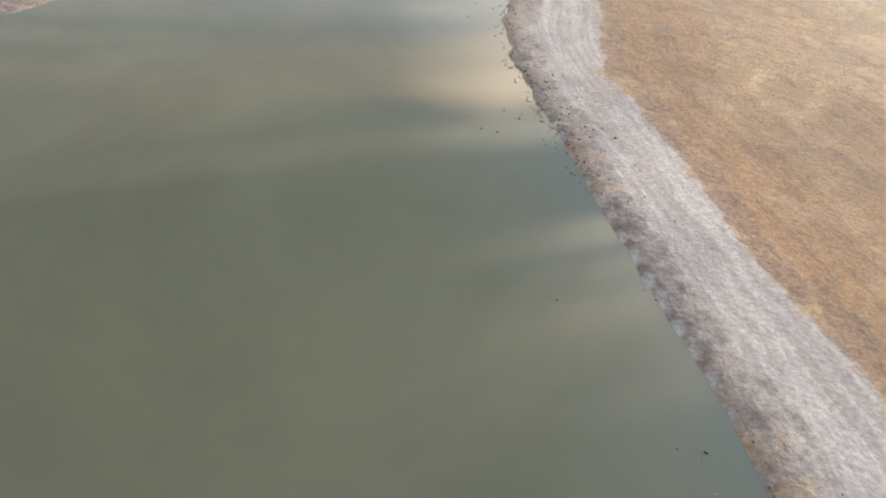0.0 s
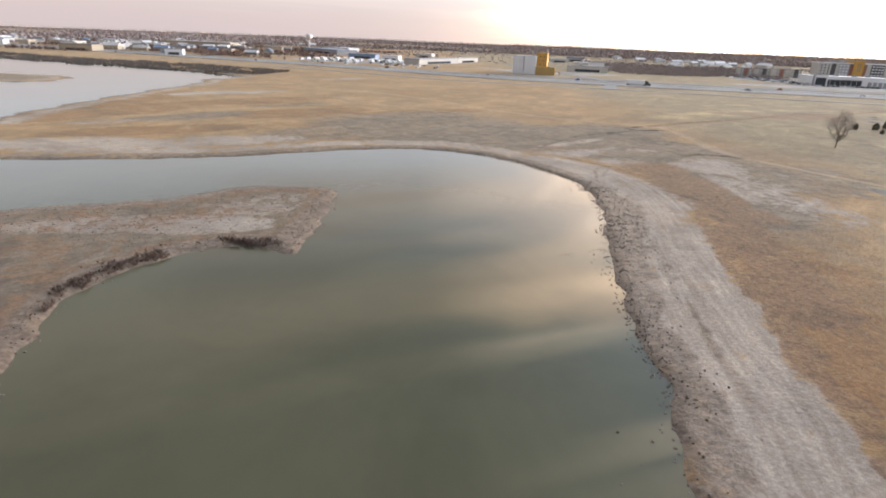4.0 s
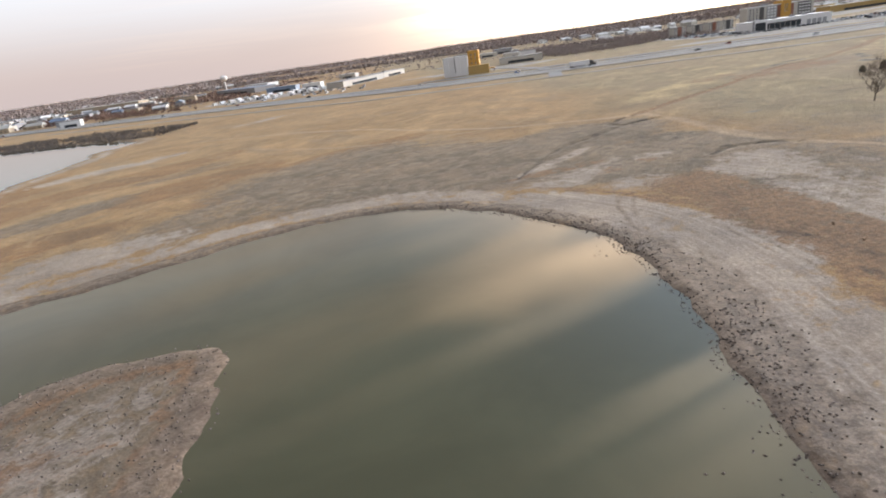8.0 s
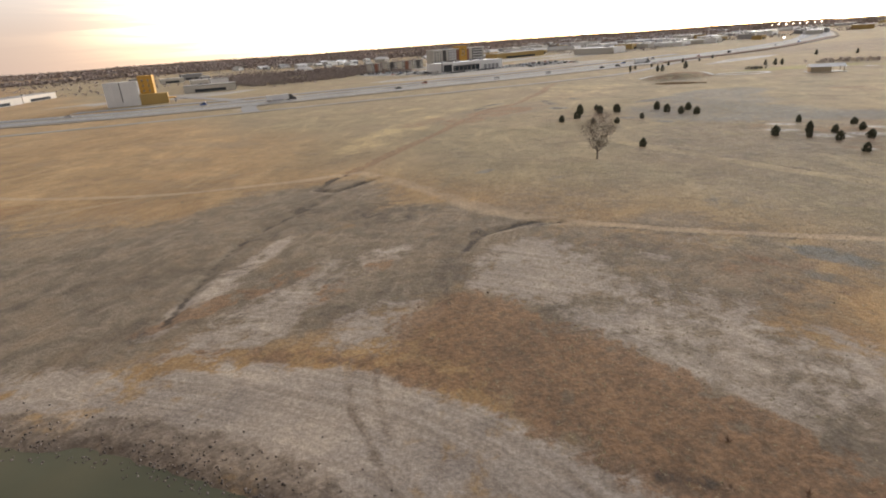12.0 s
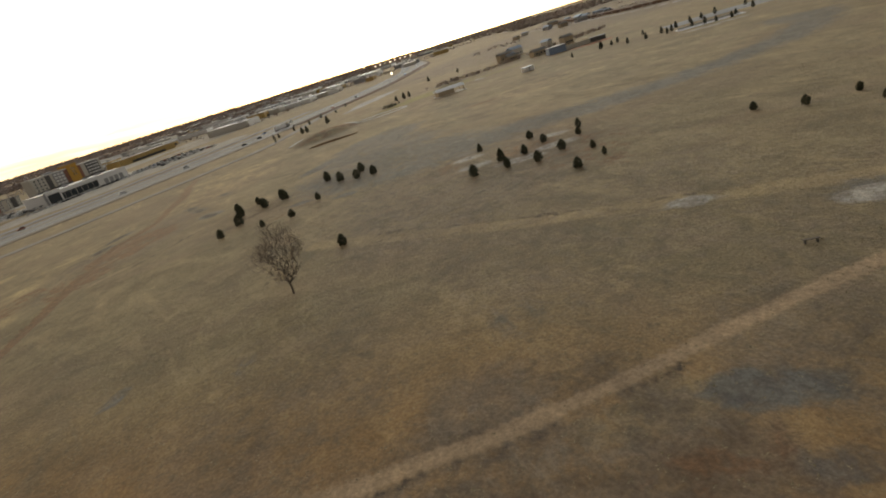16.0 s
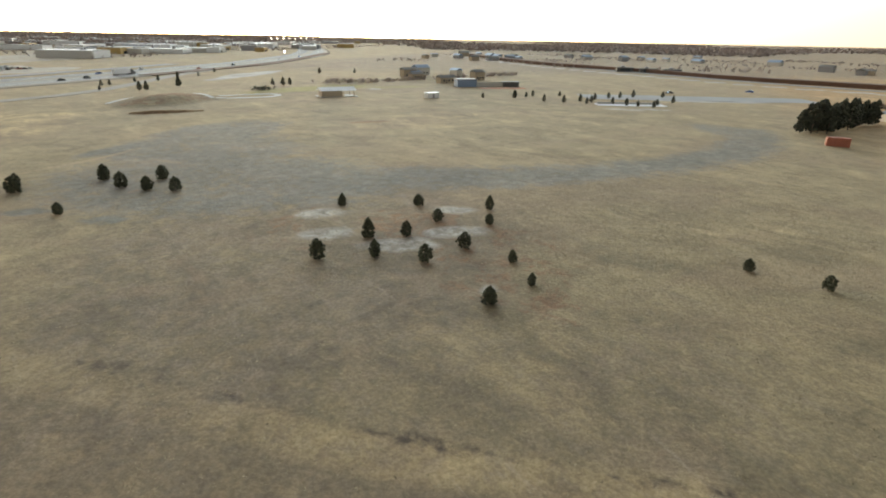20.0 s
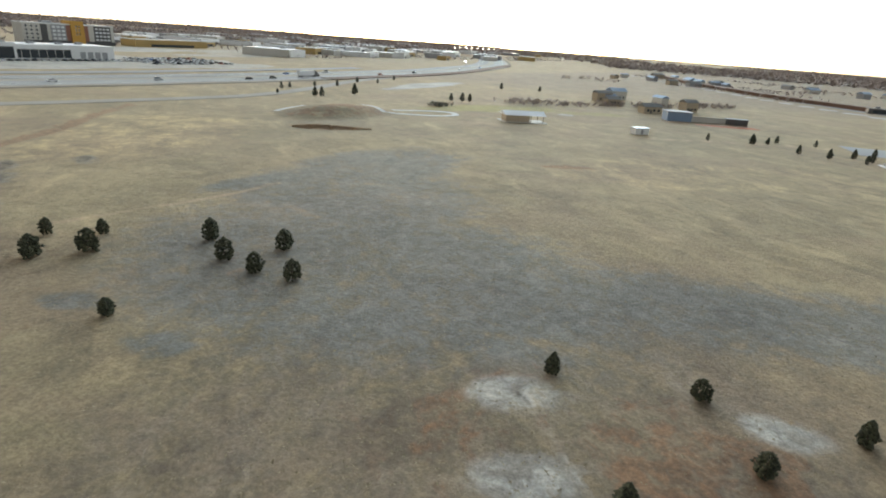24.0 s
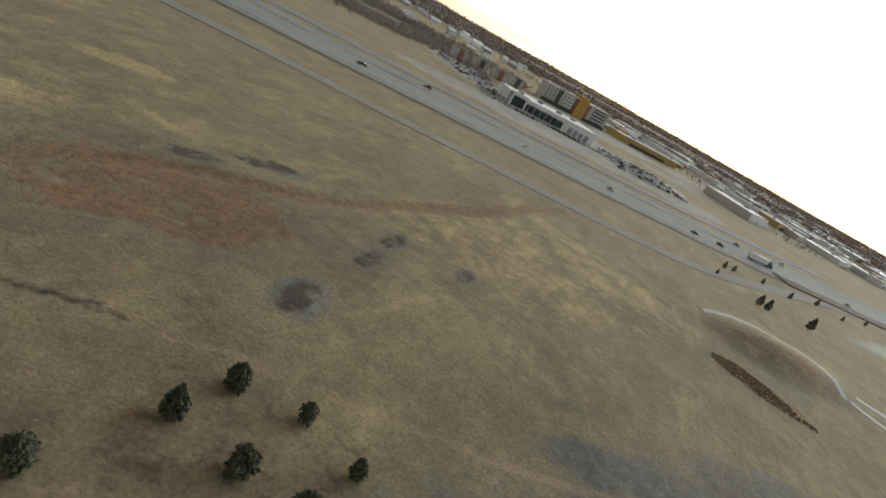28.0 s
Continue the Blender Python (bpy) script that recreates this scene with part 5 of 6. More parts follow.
def semi_truck(x, side, label):
    place, turn, z = along_highway(x, side)
    root = thing("semi_truck", *place, turn, z, label, "truck", "trucks on the highway")
    part("trailer", slab(-9.0, -1.28, 1.15, 5.2, 1.28, 4.05, bevel=0.05), WHITE, root, "long white box trailer")
    part("skirt", slab(-5.0, -1.2, 0.45, 2.0, 1.2, 1.1), GREY, root)
    part("cab", shell([(5.7, 0.6, 3.9, 0.9), (6.6, 0.55, 3.95, 0.9), (8.0, 0.55, 3.1, 0.85), (8.3, 0.55, 2.0, 0.9), (9.9, 0.5, 1.8, 0.8), (10.1, 0.5, 1.2, 0.8)], 1.2), DARK, root, "dark tractor cab")
    part("windscreen", slab(8.02, -0.95, 2.05, 8.2, 0.95, 2.9), GLASS, root)
    for wx in (-8.0, -6.8, 5.0, 6.3, 9.0):
        for wy in (-1.1, 1.1):
            wheel(root, wx, wy, 0.5)


semi_truck(74, 2.7, "white semi truck on the grey highway")
semi_truck(384, 2.7, "white semi truck on the highway near the mound")


# ---- buildings ----
def windows(parent, x0, x1, z0, storeys, high, count, y, face=-1, wide=1.6, tall=1.5, material=None):
    """Rows of framed windows on a wall that runs along x."""
    for s in range(storeys):
        for k in range(count):
            x = x0 + (x1 - x0) * (k + 0.5) / count
            z = z0 + s * high
            w = part("window", slab(x - wide / 2 - 0.1, y - 0.06, z - 0.1, x + wide / 2 + 0.1, y + 0.06, z + tall + 0.1), WHITE, parent)
            part("pane", slab(x - wide / 2, y + face * 0.1 - 0.03, z, x + wide / 2, y + face * 0.1 + 0.03, z + tall), material or GLASS, w)


def house(x, y, turn, long, deep, high, wall, roof, label, category="house", flat=False, group="buildings of the town"):
    root = thing("house" if not flat else "commercial_building", x, y, turn, label=label, category=category, group=group)
    part("wall", slab(-long / 2, -deep / 2, -1, long / 2, deep / 2, high), wall, root)
    if flat:
        part("roof", slab(-long / 2 - 0.2, -deep / 2 - 0.2, high, long / 2 + 0.2, deep / 2 + 0.2, high + 0.5), roof, root)
        part("roof_unit", slab(-long * 0.2, -1, high + 0.5, -long * 0.2 + 3, 1.5, high + 1.8), GREY, root)
        part("shopfront", slab(-long * 0.3, -deep / 2 - 0.1, 0.3, long * 0.3, -deep / 2 + 0.05, 3.0), GLASS, root)
    else:
        part("roof", gable(-long / 2, -deep / 2, long / 2, deep / 2, high, high + deep * 0.28), roof, root)
        for k in (-0.28, 0.05, 0.3):
            part("window", slab(long * k - 0.7, -deep / 2 - 0.06, 1.0, long * k + 0.7, -deep / 2 + 0.05, 2.3), GLASS, root)
        part("door", slab(-long * 0.12 - 0.5, -deep / 2 - 0.07, -0.2, -long * 0.12 + 0.5, -deep / 2 + 0.05, 2.05), DARK, root)
    return root


def hotel():
    root = thing("hotel", 386, 925, 5, label="five-storey cream and grey hotel with a yellow tower", category="hotel")
    part("wall", slab(-38, -8, -1, 38, 8, 16.5), CREAM, root)
    for x0, x1, paint in ((-24, -19, DARK), (-16, -4, GREY), (20, 35, DARK), (-4, 0, BRICK), (11, 15, BRICK)):
        part("wall_panel", slab(x0, -8.35, 0, x1, -8.002, 16.2), paint, root)
    part("tower", slab(0, -9.4, -1, 11, 6, 20.0), YELLOW, root, "yellow stair tower")
    part("base", slab(-38, -9, -1, 38, -8.4, 3.2), DARK, root)
    part("parapet", slab(-38.3, -8.3, 16.5, 38.3, 8.3, 17.3), WHITE, root)
    part("roof_unit", slab(-20, -3, 17.3, -12, 3, 19), GREY, root)
    windows(root, -37, -25, 4.2, 4, 3.1, 3, -8.1)
    windows(root, -15.5, -4.5, 4.2, 4, 3.1, 3, -8.45, wide=2.4, material=WHITE)
    windows(root, 3, 8, 8.5, 3, 3.1, 2, -9.5, wide=1.0)
    windows(root, 20.5, 34.5, 4.2, 4, 3.1, 4, -8.45, wide=2.2, tall=1.2, material=WHITE)
    root.matrix_world = root.matrix_world @ Matrix.Scale(1.13, 4)


def dealership():
    root = thing("car_dealership", 292, 723, 5, label="low white car dealership with a glazed front", category="car dealership")
    part("wall", slab(-33, -13, -1, 33, 13, 7.0), WHITE, root)
    part("roof", slab(-33.4, -13.4, 7.0, 33.4, 13.4, 7.6), WHITE, root)
    part("fascia", slab(-33.6, -13.8, 5.4, 12, -13.05, 7.7), WHITE, root)
    for k in range(9):
        x = -30 + 4.4 * k
        part("glass_panel", slab(x - 2.05, -13.12, 0.4, x + 2.05, -12.9, 5.0), GLASS, root)
    for k in range(4):
        x = 14 + 4.4 * k
        part("service_door", slab(x - 1.6, -13.12, 0, x + 1.6, -12.9, 4.0), GREY, root)
    part("sign_pylon", slab(-37, -20, -0.5, -35.5, -19.4, 8.5), GREY, root)
    for k, x in enumerate((-24, -8, 6, 19)):
        part("roof_unit", slab(x - 1.6, -4 + 3 * (k % 2), 7.6, x + 1.6, -1 + 3 * (k % 2), 9.0), GREY, root)
    part("showroom", slab(-33.3, -15.0, -1, -22, -13.004, 8.6), WHITE, root, "taller white entrance block")
    part("showroom_glass", slab(-32, -15.12, 0.3, -23.4, -14.9, 6.4), GLASS, root)
    root.matrix_world = root.matrix_world @ Matrix.Scale(1.15, 4)


def apartments(x, y, turn, paint):
    root = thing("apartment_block", x, y, turn, label="four-storey apartment block with pale and dark bays", category="apartment block", group="apartment blocks by the highway")
    part("wall", slab(-9, -7, -1, 9, 7, 12.5), CREAM, root)
    part("bay", slab(-3, -7.8, -1, 3, -7.002, 13.0), paint, root)
    part("roof", slab(-9.4, -7.4, 12.5, 9.4, 7.4, 13.2), ROOF, root)
    windows(root, -9, -3, 1.2, 4, 3.0, 2, -7.1)
    windows(root, 3, 9, 1.2, 4, 3.0, 2, -7.1)
    root.matrix_world = root.matrix_world @ Matrix.Scale(0.78, 4)


def plant():
    root = thing("plant_building", -20, 668, -6, label="tall white panelled block with a bright yellow tower and wing", category="industrial building")
    part("wall", slab(-19, -9, -1, 3, 9, 17.0), WHITE, root)
    for x in (-17, -11.5, -6, -0.5):
        part("wall_panel", slab(x - 2.5, -9.3, 0, x + 2.5, -9.002, 17.2), WHITE, root)
    part("slot", slab(-9.05, -9.4, 3, -8.45, -9.25, 16.8), DARK, root, "dark vertical slot")
    part("tower", slab(3, -2, -1, 13, 12, 20.5), YELLOW, root, "yellow tower")
    part("wing", slab(3.002, -9, -1, 22, -2.002, 7.5), OCHRE, root)
    part("canopy", slab(22, -8, 3.2, 27, 2, 3.8), YELLOW, root)
    part("post", slab(26.2, -7.5, -1, 26.6, -7.1, 3.2), GREY, root)
    part("post", slab(26.2, 1.1, -1, 26.6, 1.5, 3.2), GREY, root)
    windows(root, 4, 12, 9, 3, 3.6, 2, -2.1, wide=1.0)


def water_tower():
    root = thing("water_tower", -529, 1315, label="white bulb water tower over bare winter woods", category="water tower")
    part("stem", tube(0, 0, -1, 19, 2.0, 1.6, 14), WHITE, root)
    bm = bmesh.new()
    bmesh.ops.create_uvsphere(bm, u_segments=20, v_segments=12, radius=8, matrix=Matrix.Translation((0, 0, 24)) @ Matrix.Diagonal((1, 1, 0.78, 1)))
    part("tank", bm, WHITE, root, smooth=True)
    bm = bmesh.new()
    bmesh.ops.create_cone(bm, cap_ends=True, segments=20, radius1=8.3, radius2=8.3, depth=0.5, matrix=Matrix.Translation((0, 0, 23)))
    part("walkway", bm, STEEL, root)


hotel()
dealership()
for x, y, turn, paint in ((232, 842, 10, BRICK), (255, 849, 10, DARK), (278, 858, 10, BRICK), (300, 872, 10, DARK)):
    apartments(x, y, turn, paint)
plant()
water_tower()
house(500, 945, 8, 96, 26, 7.5, OCHRE, CREAM, "long ochre retail building behind the hotel", "shop", True)
house(40, 770, -5, 46, 20, 6, CREAM, GREY, "low cream commercial shed by a side road", "shop", True)
house(-150, 800, 70, 95, 22, 6, CREAM, GREY, "long pale grey commercial shed", "shop", True)
house(-125, 890, 70, 60, 20, 6, CREAM, GREY, "long cream commercial shed", "shop", True)
house(-262, 870, -5, 40, 16, 6, BLUE, BLUE, "blue-roofed sales building behind parked campers", "shop", True)
house(-215, 845, -5, 24, 14, 6, WHITE, WHITE, "white sales building behind parked campers", "shop", True)

house(-640, 1076, 2, 130, 34, 9, TAN, CREAM, "very long tan warehouse with a pale roof", "warehouse", True)
house(-770, 1040, 8, 80, 30, 8, WHITE, GREY, "long white warehouse at the edge of town", "warehouse", True)
house(-690, 960, 5, 46, 24, 6, CREAM, WHITE, "cream flat-roofed store at the edge of town", "shop", True)
house(-372, 1020, -40, 120, 36, 7, GREY, BLUE, "broad store with a pale blue roof", "shop", True)
house(-395, 1160, -30, 60, 26, 7, WHITE, WHITE, "white store behind the camper lot", "shop", True)
house(-204, 1020, -10, 26, 16, 6, CREAM, WHITE, "small white building before bare woods", "shop", True)

# cars for sale and parked campers
rng = random.Random(4)
for row in range(5):
    for k in range(15):
        if rng.random() < 0.85:
            x, y = 338 + 4.6 * k, 668 + 13 * row + 0.5 * k
            put_car(rng.choice((0, 1, 0, 1, 2, 10, rng.randrange(40))), x, y, 100 + rng.uniform(-4, 4), height(x, y) + 0.02, "cars for sale in rows")
for k in range(29):
    x = 232 + 4.5 * k
    put_car(rng.choice((0, 1, 0, 2, 3, 4, 5, 10)), x, 692 + 0.09 * (x - 292), 100 + rng.uniform(-4, 4), height(x, 628) + 0.02, "cars for sale in rows")
for row in range(5):
    for k in range(14):
        if rng.random() < 0.85:
            x, y = 236 - 2.6 * k + 9 * row, 708 + 7.0 * k + 2 * row
            put_car(rng.choice((0, 1, 0, 1, 2, 10, rng.randrange(40))), x, y, 20 + rng.uniform(-4, 4), height(x, y) + 0.02, "cars for sale in rows")


def camper(x, y, turn, paint, long, label):
    root = thing("camper", x, y, turn, label=label, category="camper", group="campers in a sales lot")
    part("body", slab(-long / 2, -1.25, 0.6, long / 2, 1.25, 3.2, bevel=0.15), paint, root)
    part("stripe", slab(-long / 2 + 0.3, -1.28, 1.4, long / 2 - 0.3, -1.2, 1.7), GREY, root)
    part("window", slab(-long * 0.25, -1.29, 1.9, long * 0.05, -1.2, 2.5), GLASS, root)
    part("door", slab(long * 0.2, -1.29, 0.7, long * 0.2 + 0.7, -1.2, 2.6), DARK, root)
    for wx in (-0.6, 0.6):
        for wy in (-1.0, 1.0):
            wheel(root, wx, wy, 0.36)


for k in range(46):
    x, y = rng.uniform(-285, -120), rng.uniform(664, 735)
    if y > 690 - 0.35 * (x + 200) and rng.random() < 0.9:
        put_car(rng.choice((0, 1, 2, 3, 4, 5, 10, 11)), x, y, 70 + rng.uniform(-20, 20), height(x, y) + 0.02, "cars in the camper lot")
for row in range(5):
    for k in range(12):
        if rng.random() < 0.85:
            x, y = -300 + 10.0 * k + 3 * row, 742 + 15 * row + rng.uniform(-2, 2)
            paint, words = rng.choice(((WHITE, "white travel camper parked in a sales lot"), (WHITE, "white travel camper parked in a sales lot"), (DARK, "dark travel camper parked in a sales lot"), (CREAM, "cream travel camper parked in a sales lot")))
            camper(x, y, 80 + rng.uniform(-10, 10), paint, rng.uniform(6, 9.5), words)

# the town: sheds and houses in loose rows
rng = random.Random(11)
LOOKS = [(CREAM, GREY, "cream and grey"), (CREAM, WHITE, "cream"), (GREY, ROOF, "grey"), (GREY, WHITE, "grey and white"), (WHITE, GREY, "white and grey"), (TAN, CREAM, "tan and cream"), (TAN, ROOF, "tan"), (GREY, BLUE, "grey and blue"), (TAN, GREY, "tan and grey")]


def district(count, x0, x1, y0, y1, sizes, flat, spin, group):
    for k in range(count):
        x, y = rng.uniform(x0, x1), rng.uniform(y0, y1)
        wall, roof, words = rng.choice(LOOKS)
        long = rng.uniform(*sizes)
        house(x, y, spin + rng.choice((0, 0, 90)) + rng.uniform(-6, 6), long, long * rng.uniform(0.45, 0.7), rng.uniform(4.5, 8.0) if flat else rng.uniform(3.0, 5.5), wall, roof, words + (" flat-roofed shed in the far town" if flat else " pitched-roof house among bare trees"), "shed" if flat else "house", flat, group)


district(34, -900, -420, 690, 1050, (12, 40), True, 15, "sheds of the western town")
district(30, -1100, -500, 900, 1500, (10, 22), False, 20, "houses of the western town")
district(7, -60, 120, 860, 1150, (14, 34), True, 5, "sheds by the side road")
district(40, -1000, -350, 780, 1100, (10, 22), False, 10, "houses of the western town")
LOOKS = [(WHITE, WHITE, "white"), (WHITE, GREY, "white and grey"), (CREAM, WHITE, "cream"), (GREY, WHITE, "grey"), (OCHRE, CREAM, "ochre"), (WHITE, CONCRETE, "pale")]
district(85, 500, 1300, 800, 1350, (20, 62), True, 25, "sheds of the eastern town")
district(35, 900, 1900, 1100, 2000, (24, 80), True, 25, "sheds of the eastern town")
district(26, 150, 520, 950, 1500, (12, 26), False, 25, "houses north of the hotel")
LOOKS = [(GREY, BLUE, "grey and blue"), (GREY, ROOF, "grey"), (TAN, ROOF, "tan"), (CREAM, BLUE, "cream and blue")]
district(22, 800, 1080, 60, 520, (9, 16), False, 50, "houses east of the park")
district(10, 700, 800, -160, 60, (8, 14), False, 60, "farmsteads beyond the road")
district(8, 440, 520, 335, 405, (8, 12), False, -35, "houses beside the park")


# ---- park beyond the field ----
def shelter():
    root = thing("picnic_shelter", 339, 376.5, -44, label="low white-roofed picnic shelter on a concrete pad", category="shelter")
    part("pad", slab(-9.5, -5, -0.3, 9.5, 5, 0.12), CONCRETE, root)
    part("roof", gable(-8.5, -4, 8.5, 4, 2.9, 4.4), WHITE, root)
    for x in (-8, -2.7, 2.7, 8):
        for y in (-3.6, 3.6):
            part("post", slab(x - 0.12, y - 0.12, 0.1, x + 0.12, y + 0.12, 2.95), TAN, root)
    part("store_room", slab(-8.2, -3.4, 0.1, 2.0, 3.4, 2.85), TAN, root)


def ball_field():
    root = thing("ball_field_stand", 432, 322, -58, label="grey-blue stand and dugout beside an orange clay infield", category="stand")
    part("stand", slab(-20, 0, -0.5, -8, 9, 4.2), BLUE, root)
    part("stand_roof", slab(-20.5, -0.6, 4.2, -7.5, 9.6, 4.6), GREY, root)
    part("wall", slab(-8, 3, -0.5, 10, 3.4, 2.6), CREAM, root)
    part("dugout", slab(10, 1, -0.5, 20, 4.4, 2.7), DARK, root)
    part("dugout_roof", slab(9.6, 0.6, 2.7, 20.4, 4.8, 3.0), GREY, root)
    infield = thing("infield", 424, 316, -58, label="strip of orange clay infield", category="playing field")
    part("clay", slab(-10, -3.5, -0.4, 19, 3.6, 0.07), CLAY, infield)


shelter()
ball_field()
pad = thing("concrete_pad", 367.5, 236.5, -71, label="long pale concrete wall and pad among park pines", category="pad")
part("slab", slab(-16, -4.5, -0.3, 16, 4.0, 0.14), WHITE, pad)
for k in range(10):
    part("wall_panel", slab(-15 + 3 * k, 1.9, 0.1, -12.06 + 3 * k, 2.1, 1.0), CONCRETE, pad)
for bx, by in ((663, 250), (656.5, 229), (650, 208)):
    house(bx, by, -72, 15, 6, 3.4, DARK, ROOF, "long dark open shed by the railway embankment", "shed", True, "sheds by the embankment")
bench = thing("park_bench", 99.3, 209.5, -71, label="low dark wooden bench alone in dry grass", category="bench")
part("seat", slab(-0.85, -0.2, 0.42, 0.85, 0.2, 0.48), BARK, bench)
for x in (-0.6, 0.6):
    part("leg", slab(x - 0.06, -0.18, -0.05, x + 0.06, 0.18, 0.42), DARK, bench)
put_car(8, 474.8, 170.1, 75, height(474.8, 170.1) + 0.02, "cars by the park")
put_car(14, 440.0, 217.0, 100, height(440, 217) + 0.12, "cars by the park")
hut = thing("equipment_hut", 356, 332, -30, label="small white equipment hut in dry grass", category="hut")
part("wall", slab(-3.4, -1.6, -0.3, 3.4, 1.6, 2.4), WHITE, hut)
part("roof", slab(-3.6, -1.8, 2.4, 3.6, 1.8, 2.6), STEEL, hut)
part("door", slab(-0.6, -1.66, 0, 0.6, -1.55, 2.0), GREY, hut)
crate = thing("shipping_container", 281.5, 174.3, 84, label="rust-orange shipping container beside a dark grove", category="container")
part("body", slab(-3.0, -1.22, 0, 3.0, 1.22, 2.6), RED, crate)
for k in range(14):
    x = -2.8 + 0.43 * k
    part("rib", slab(x - 0.08, -1.27, 0.1, x + 0.08, -1.215, 2.5), RED, crate)
    part("rib", slab(x - 0.08, 1.215, 0.1, x + 0.08, 1.27, 2.5), RED, crate)
for y in (-0.6, 0.6):
    part("door", slab(2.99, y - 0.56, 0.1, 3.06, y + 0.56, 2.5), RED, crate)
house(356, 133, 118, 13, 8, 3.0, CREAM, BLUE, "cream farmhouse with a blue roof among trees", "house", False, "farm")
house(384, 104, 62, 12, 9, 4.0, GREY, BLUE, "grey barn with a blue roof among trees", "barn", False, "farm")


def conifer(tall, seed, label, group):
    """A far evergreen: trunk and a layered, ragged crown."""
    rng = random.Random(seed)
    root = thing("pine_tree", 0, 0, z=0, label=label, category="tree", group=group)
    h = Heap()
    h.limb((0, 0, -0.4), (0, 0, tall * 0.7), 0.03 * tall, 0.01 * tall, 6)
    h.done("trunk", BARK, root)
    crown = Heap()
    for k in range(130):
        f = rng.random() ** 0.9
        a = rng.uniform(0, 6.283)
        r = tall * 0.27 * crown_width(f, 0.15) * rng.uniform(0.4, 1.0)
        crown.leafball(r * math.cos(a), r * math.sin(a), tall * (0.1 + 0.85 * f), tall * 0.065 * rng.uniform(0.7, 1.4), rng)
    crown.done("crown", EVERGREEN, root)
    return root


def plant_all(first, rows, rng):
    for k, (x, y, tall) in enumerate(rows):
        at = pose(x, y, height(x, y), 0, 0, rng.uniform(0, 360)) @ Matrix.Scale(tall / 5.0, 4)
        if k < len(first):
            first[k].matrix_world = at
        else:
            copy_thing(first[k % len(first)], at)


rng = random.Random(31)
park = [(364, 276.5), (364, 267), (372, 293), (379, 294), (380, 288.5), (385, 286), (392, 273), (371, 260), (361.5, 256), (368, 254.5), (382, 254), (394, 248), (366.5, 244.5), (399, 242.5), (361, 238), (405, 236), (362, 233), (370, 224.5), (384, 217), (360, 226), (413, 221), (366, 308)]
plant_all([conifer(5.0, 50 + k, "small dark pine in the park", "pines of the park") for k in range(3)], [(x, y, rng.uniform(3.6, 5.6)) for x, y in park], rng)
mound_trees = [(313.5, 476.5, 5.0), (317, 475.5, 5.0), (339.5, 475.5, 6.0), (375, 432, 5.0), (379, 430, 4.5), (372, 437, 3.5), (306, 495, 2.6), (330, 515, 3.4), (322, 512, 3.2), (352, 520, 3.2), (366, 516, 3.6), (395, 528, 3.4), (410, 524, 3.0), (445, 540, 3.6), (480, 470, 4.0), (500, 450, 4.0)]
plant_all([conifer(5.0, 60 + k, "small dark pine near the grass mound", "pines near the mound") for k in range(3)], mound_trees, rng)
grove = []
for k in range(24):
    f = rng.random()
    grove.append((301 + 46 * f + rng.uniform(-3, 6), 178 - 34 * f + rng.uniform(-2, 5), (8.2 - 2.6 * f) * rng.uniform(0.8, 1.08)))
grove += [(366.8, 133.3, 5.3), (386, 122.6, 5.2), (371, 115, 6.6), (375, 112, 5.6)]
plant_all([conifer(5.0, 70 + k, "dark pine in a dense grove", "pines of the grove") for k in range(3)], grove, rng)


# ---- bare brush and far woods ----
def brush(name, count, area, keep, size, material, label, seed, height_of=None):
    """A thicket seen from afar: many ragged clumps on the ground."""
    one, h = random.Random(seed), Heap()
    xs, ys = np.random.RandomState(seed).uniform(area[0], area[1], count), np.random.RandomState(seed + 1).uniform(area[2], area[3], count)
    hold = keep(xs, ys)
    xs, ys = xs[hold], ys[hold]
    zs = relief(xs, ys, shore(xs, ys))
    for x, y, z in zip(xs, ys, zs):
        r = one.uniform(*size)
        h.twigs(x, y, z + r * 0.6, r, one, 14, 0.2)
        h.twigs(x + one.uniform(-r, r), y + one.uniform(-r, r), z + r * one.uniform(0.7, 1.4), r * 0.8, one, 10, 0.2)
        for _ in range(3):
            a = one.uniform(0, 6.28)
            h.limb((x, y, z), (x + math.cos(a) * r, y + math.sin(a) * r, z + r * one.uniform(1.4, 2.1)), r * 0.07, r * 0.02)
    ob = h.done(name, material)
    return tagged(ob, label, "woods", kind="stuff")


brush("pond_thicket", 17000, (-640, -215, 440, 620), lambda x, y: (np.abs(y - (503 + (-240 - x) * 0.18) - 9 * wobble(x, y, 30, 1)) < 30) & (wobble(x, y, 9, 3) > -0.45), (0.4, 1.3), BRUSH, "belt of bare brown brush along the far pond", 41)
brush("grove_thicket", 7500, (262, 430, 70, 165), lambda x, y: (np.abs(y - (146 - (x - 268) * 0.42)) < 6 + (x - 262) * 0.2) & (np.hypot(x - 356, y - 133) > 12), (0.25, 0.75), BRUSH, "grey-brown bare brush beside the pine grove", 43)
brush("park_thicket", 1100, (400, 560, 330, 430), lambda x, y: np.abs((y - 390) + (x - 450) * 0.55 - 8 * wobble(x, y, 12, 3)) < 14, (0.5, 1.7), HAZED_WOODS, "bare bushes around the houses by the park", 44)
brush("bank_bush", 5200, (-64, -40, 84, 147), lambda x, y: ((np.hypot((x + 49.5) / 5.5, (y - 144.6) / 1.3) < 1) | ((shore(x, y) > 0.4) & (shore(x, y) < 2.6) & (y < 137) & (wobble(x, y, 5, 2) > -0.1))), (0.2, 0.45), SCRUB, "rust-brown bushes along the edge of the peninsula", 49)
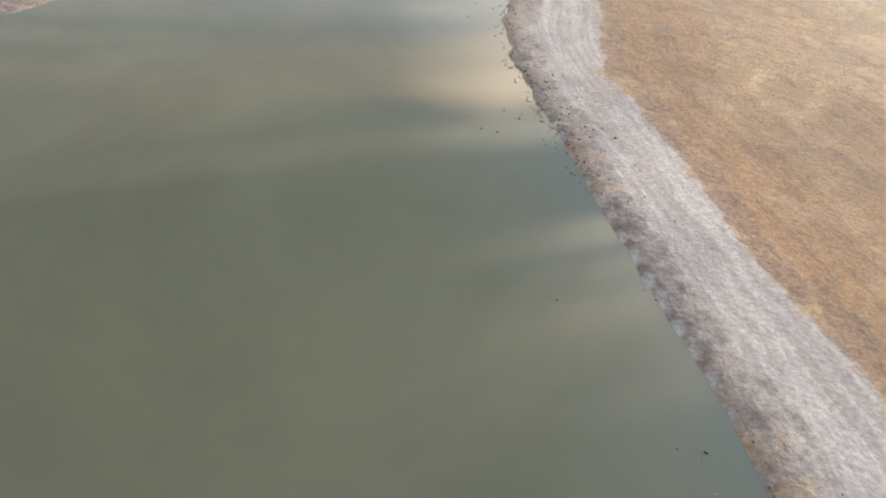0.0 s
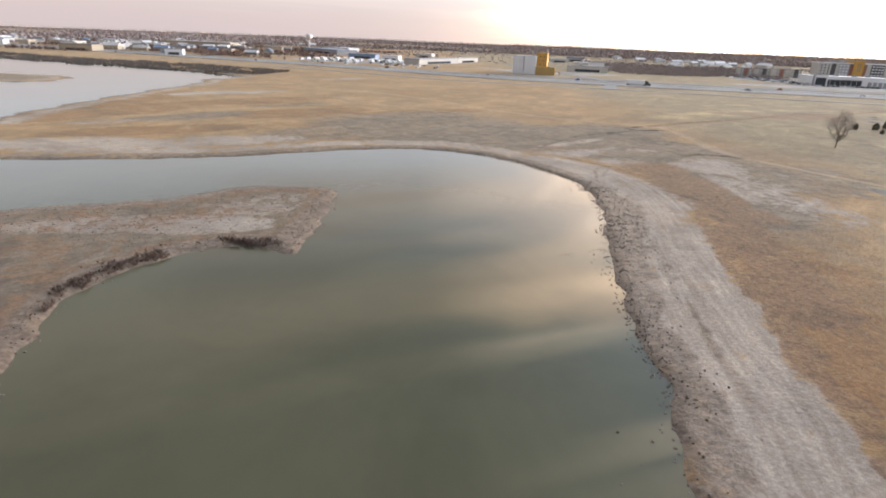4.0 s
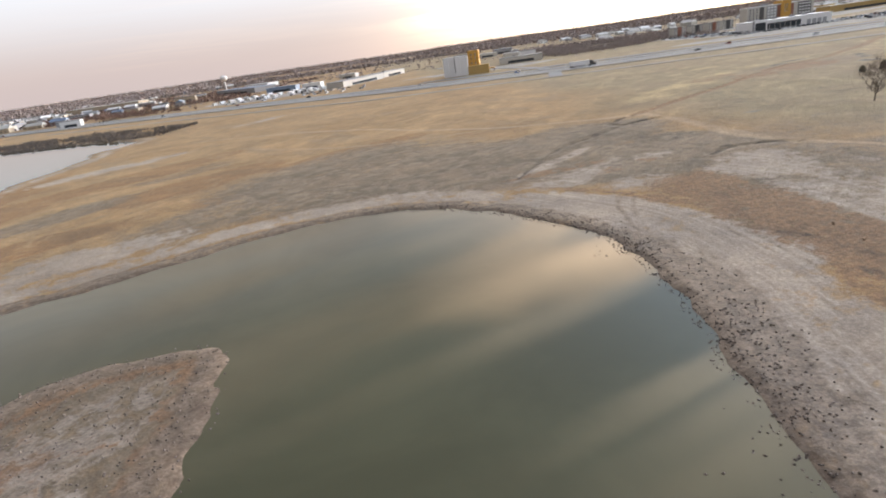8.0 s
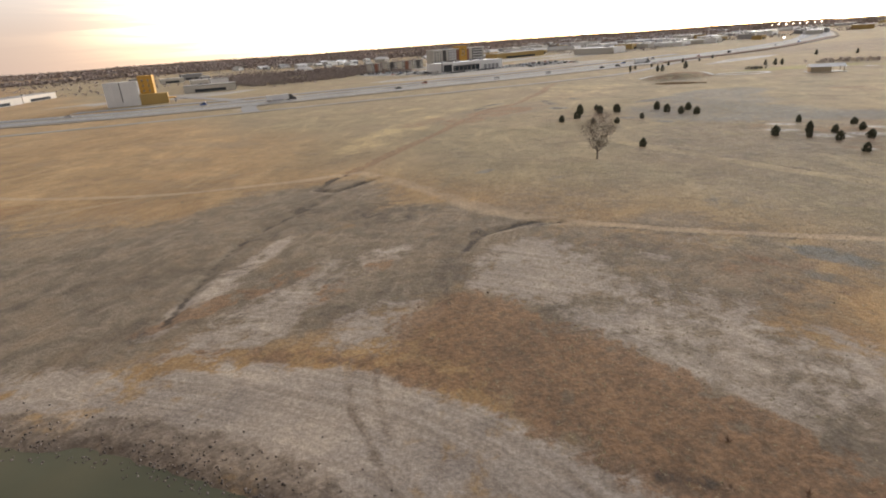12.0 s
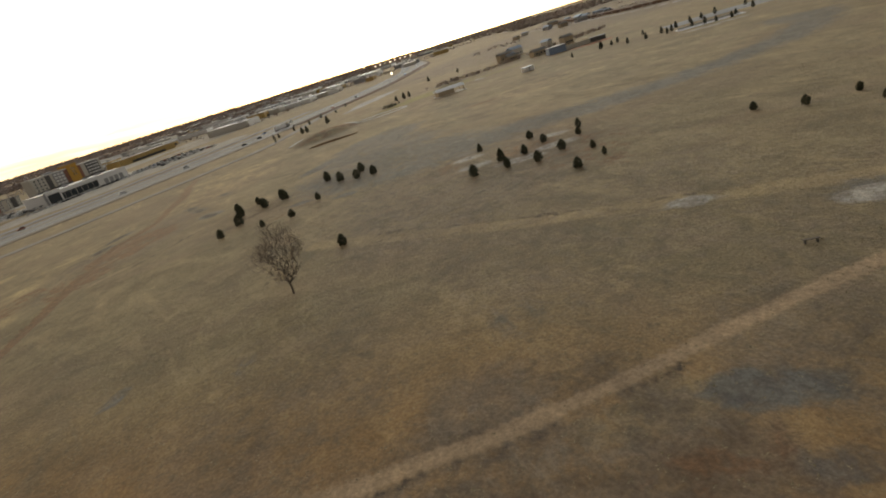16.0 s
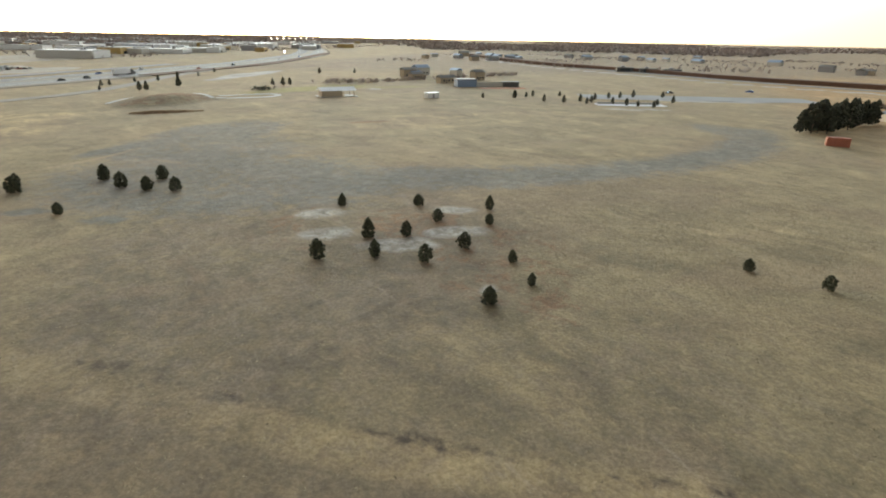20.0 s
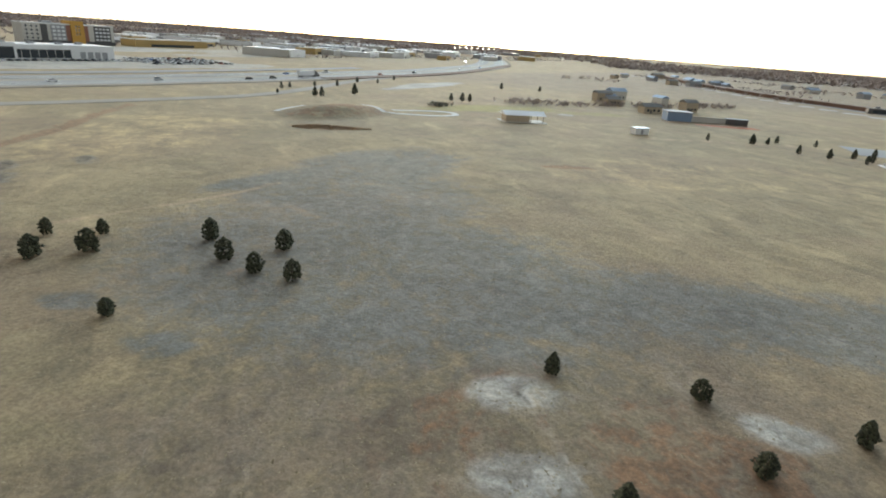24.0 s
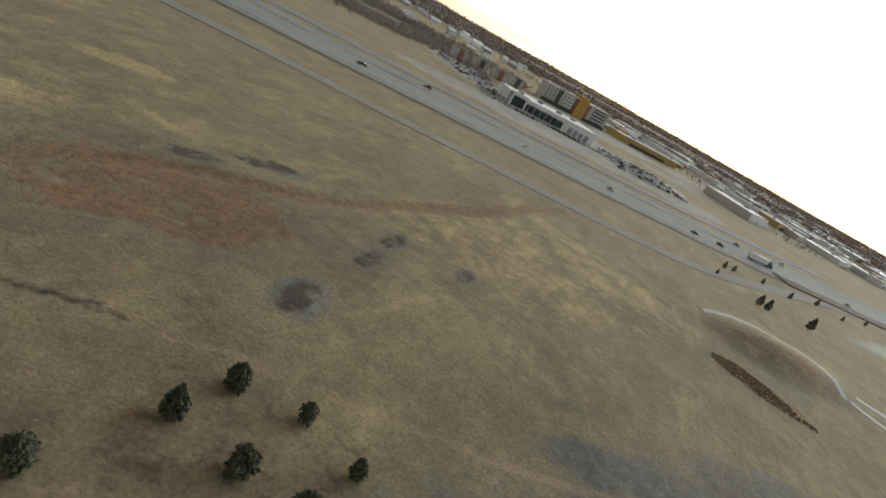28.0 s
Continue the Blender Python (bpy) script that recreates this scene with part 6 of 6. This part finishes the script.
brush("town_hedge", 700, (-440, -370, 720, 900), lambda x, y: np.abs(x - (-420 + (y - 731) * 0.215)) < 7, (0.8, 1.6), BRUSH, "dark brown hedge along a town lot", 51)
brush("mound_bush", 26, (341, 353, 422, 430), lambda x, y: x > 0, (0.7, 1.3), EVERGREEN, "low dark bushes by the loop path", 45)


def far_from_roads(x, y):
    line = smooth_line(HIGHWAY, False, 3)
    return np.abs(np.interp(x, line[:, 0], line[:, 1]) + 14 - y) > 40


brush("town_trees", 8200, (-1200, 1700, 720, 1500), lambda x, y: far_from_roads(x, y) & (y > 700 + 0.12 * np.abs(x)) & (wobble(x, y, 60, 5) > -0.2) & ~((np.abs(x - 340) < 200) & (y < 940)) & ~((np.abs(x + 130) < 220) & (y < 900)), (1.0, 2.4), HAZED_WOODS, "leafless brown street trees of the town", 46)
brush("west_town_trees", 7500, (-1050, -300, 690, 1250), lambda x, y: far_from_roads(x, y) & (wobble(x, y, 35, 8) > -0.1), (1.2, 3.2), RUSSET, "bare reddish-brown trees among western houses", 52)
brush("roadside_woods", 2600, (60, 262, 772, 960), lambda x, y: wobble(x, y, 26, 4) > -0.35, (0.9, 2.2), HAZED_WOODS, "belt of bare roadside trees by the highway", 53)
brush("east_trees", 2200, (700, 1150, -120, 540), lambda x, y: wobble(x, y, 40, 7) > 0.15, (0.9, 2.0), HAZED_WOODS, "bare trees around farmsteads in the east", 54)
brush("north_woods", 1800, (60, 330, 880, 1120), lambda x, y: np.abs(y - 985 + (x - 200) * 0.2) < 45, (2.0, 4.0), HAZED_WOODS, "dark belt of bare trees beyond the highway", 47)


def horizon_woods():
    one, h = random.Random(48), Heap()
    for k in range(100000):
        az = radians(one.uniform(-75, 130))
        far = 1350 + 3400 * one.random() ** 1.3
        if az > radians(60) and (one.random() < 0.4 or far > 3200):
            continue
        x, y = far * math.sin(az), 250 + far * math.cos(az)
        if x * x + y * y > 4850**2 or abs(x) > 4850 or abs(y) > 4850:
            continue
        if not far_from_roads(np.array([x]), np.array([y]))[0] and y < 1500:
            continue
        if math.sin(x / 260.0 + 1.3 * math.sin(y / 310.0)) + math.sin(y / 190.0) < -0.75:
            continue
        r = one.uniform(1.3, 2.9) * (1 + far / 5000)
        h.twigs(x, y, r * one.uniform(0.4, 1.6), r * 1.7, one, 6, 0.5)
    tagged(h.done("horizon_woods", HAZED_WOODS), "brown winter woods out to the horizon", "woods", kind="stuff")


horizon_woods()


# ---- floodlights low before the sun ----
def floodlight(x, y, tall):
    root = thing("floodlight_mast", x, y, label="tall steel mast with a lit white floodlight", category="floodlight", group="row of floodlights")
    part("mast", tube(0, 0, -0.5, tall, 0.25, 0.15, 8), STEEL, root)
    part("crossbar", slab(-0.9, -0.12, tall - 0.2, 0.9, 0.12, tall + 0.05), STEEL, root)
    part("lamp", slab(-1.0, -0.6, tall + 0.05, 1.0, 0.6, tall + 1.5, bevel=0.1), LAMP, root)


for k in range(8):
    az = radians(55.4 + 0.56 * k)
    floodlight(137 + 1400 * math.sin(az), 285 + 1400 * math.cos(az), 15.0 + 0.25 * k)
floodlight(137 + 760 * math.sin(radians(57.0)), 285 + 760 * math.cos(radians(57.0)), 4.6)
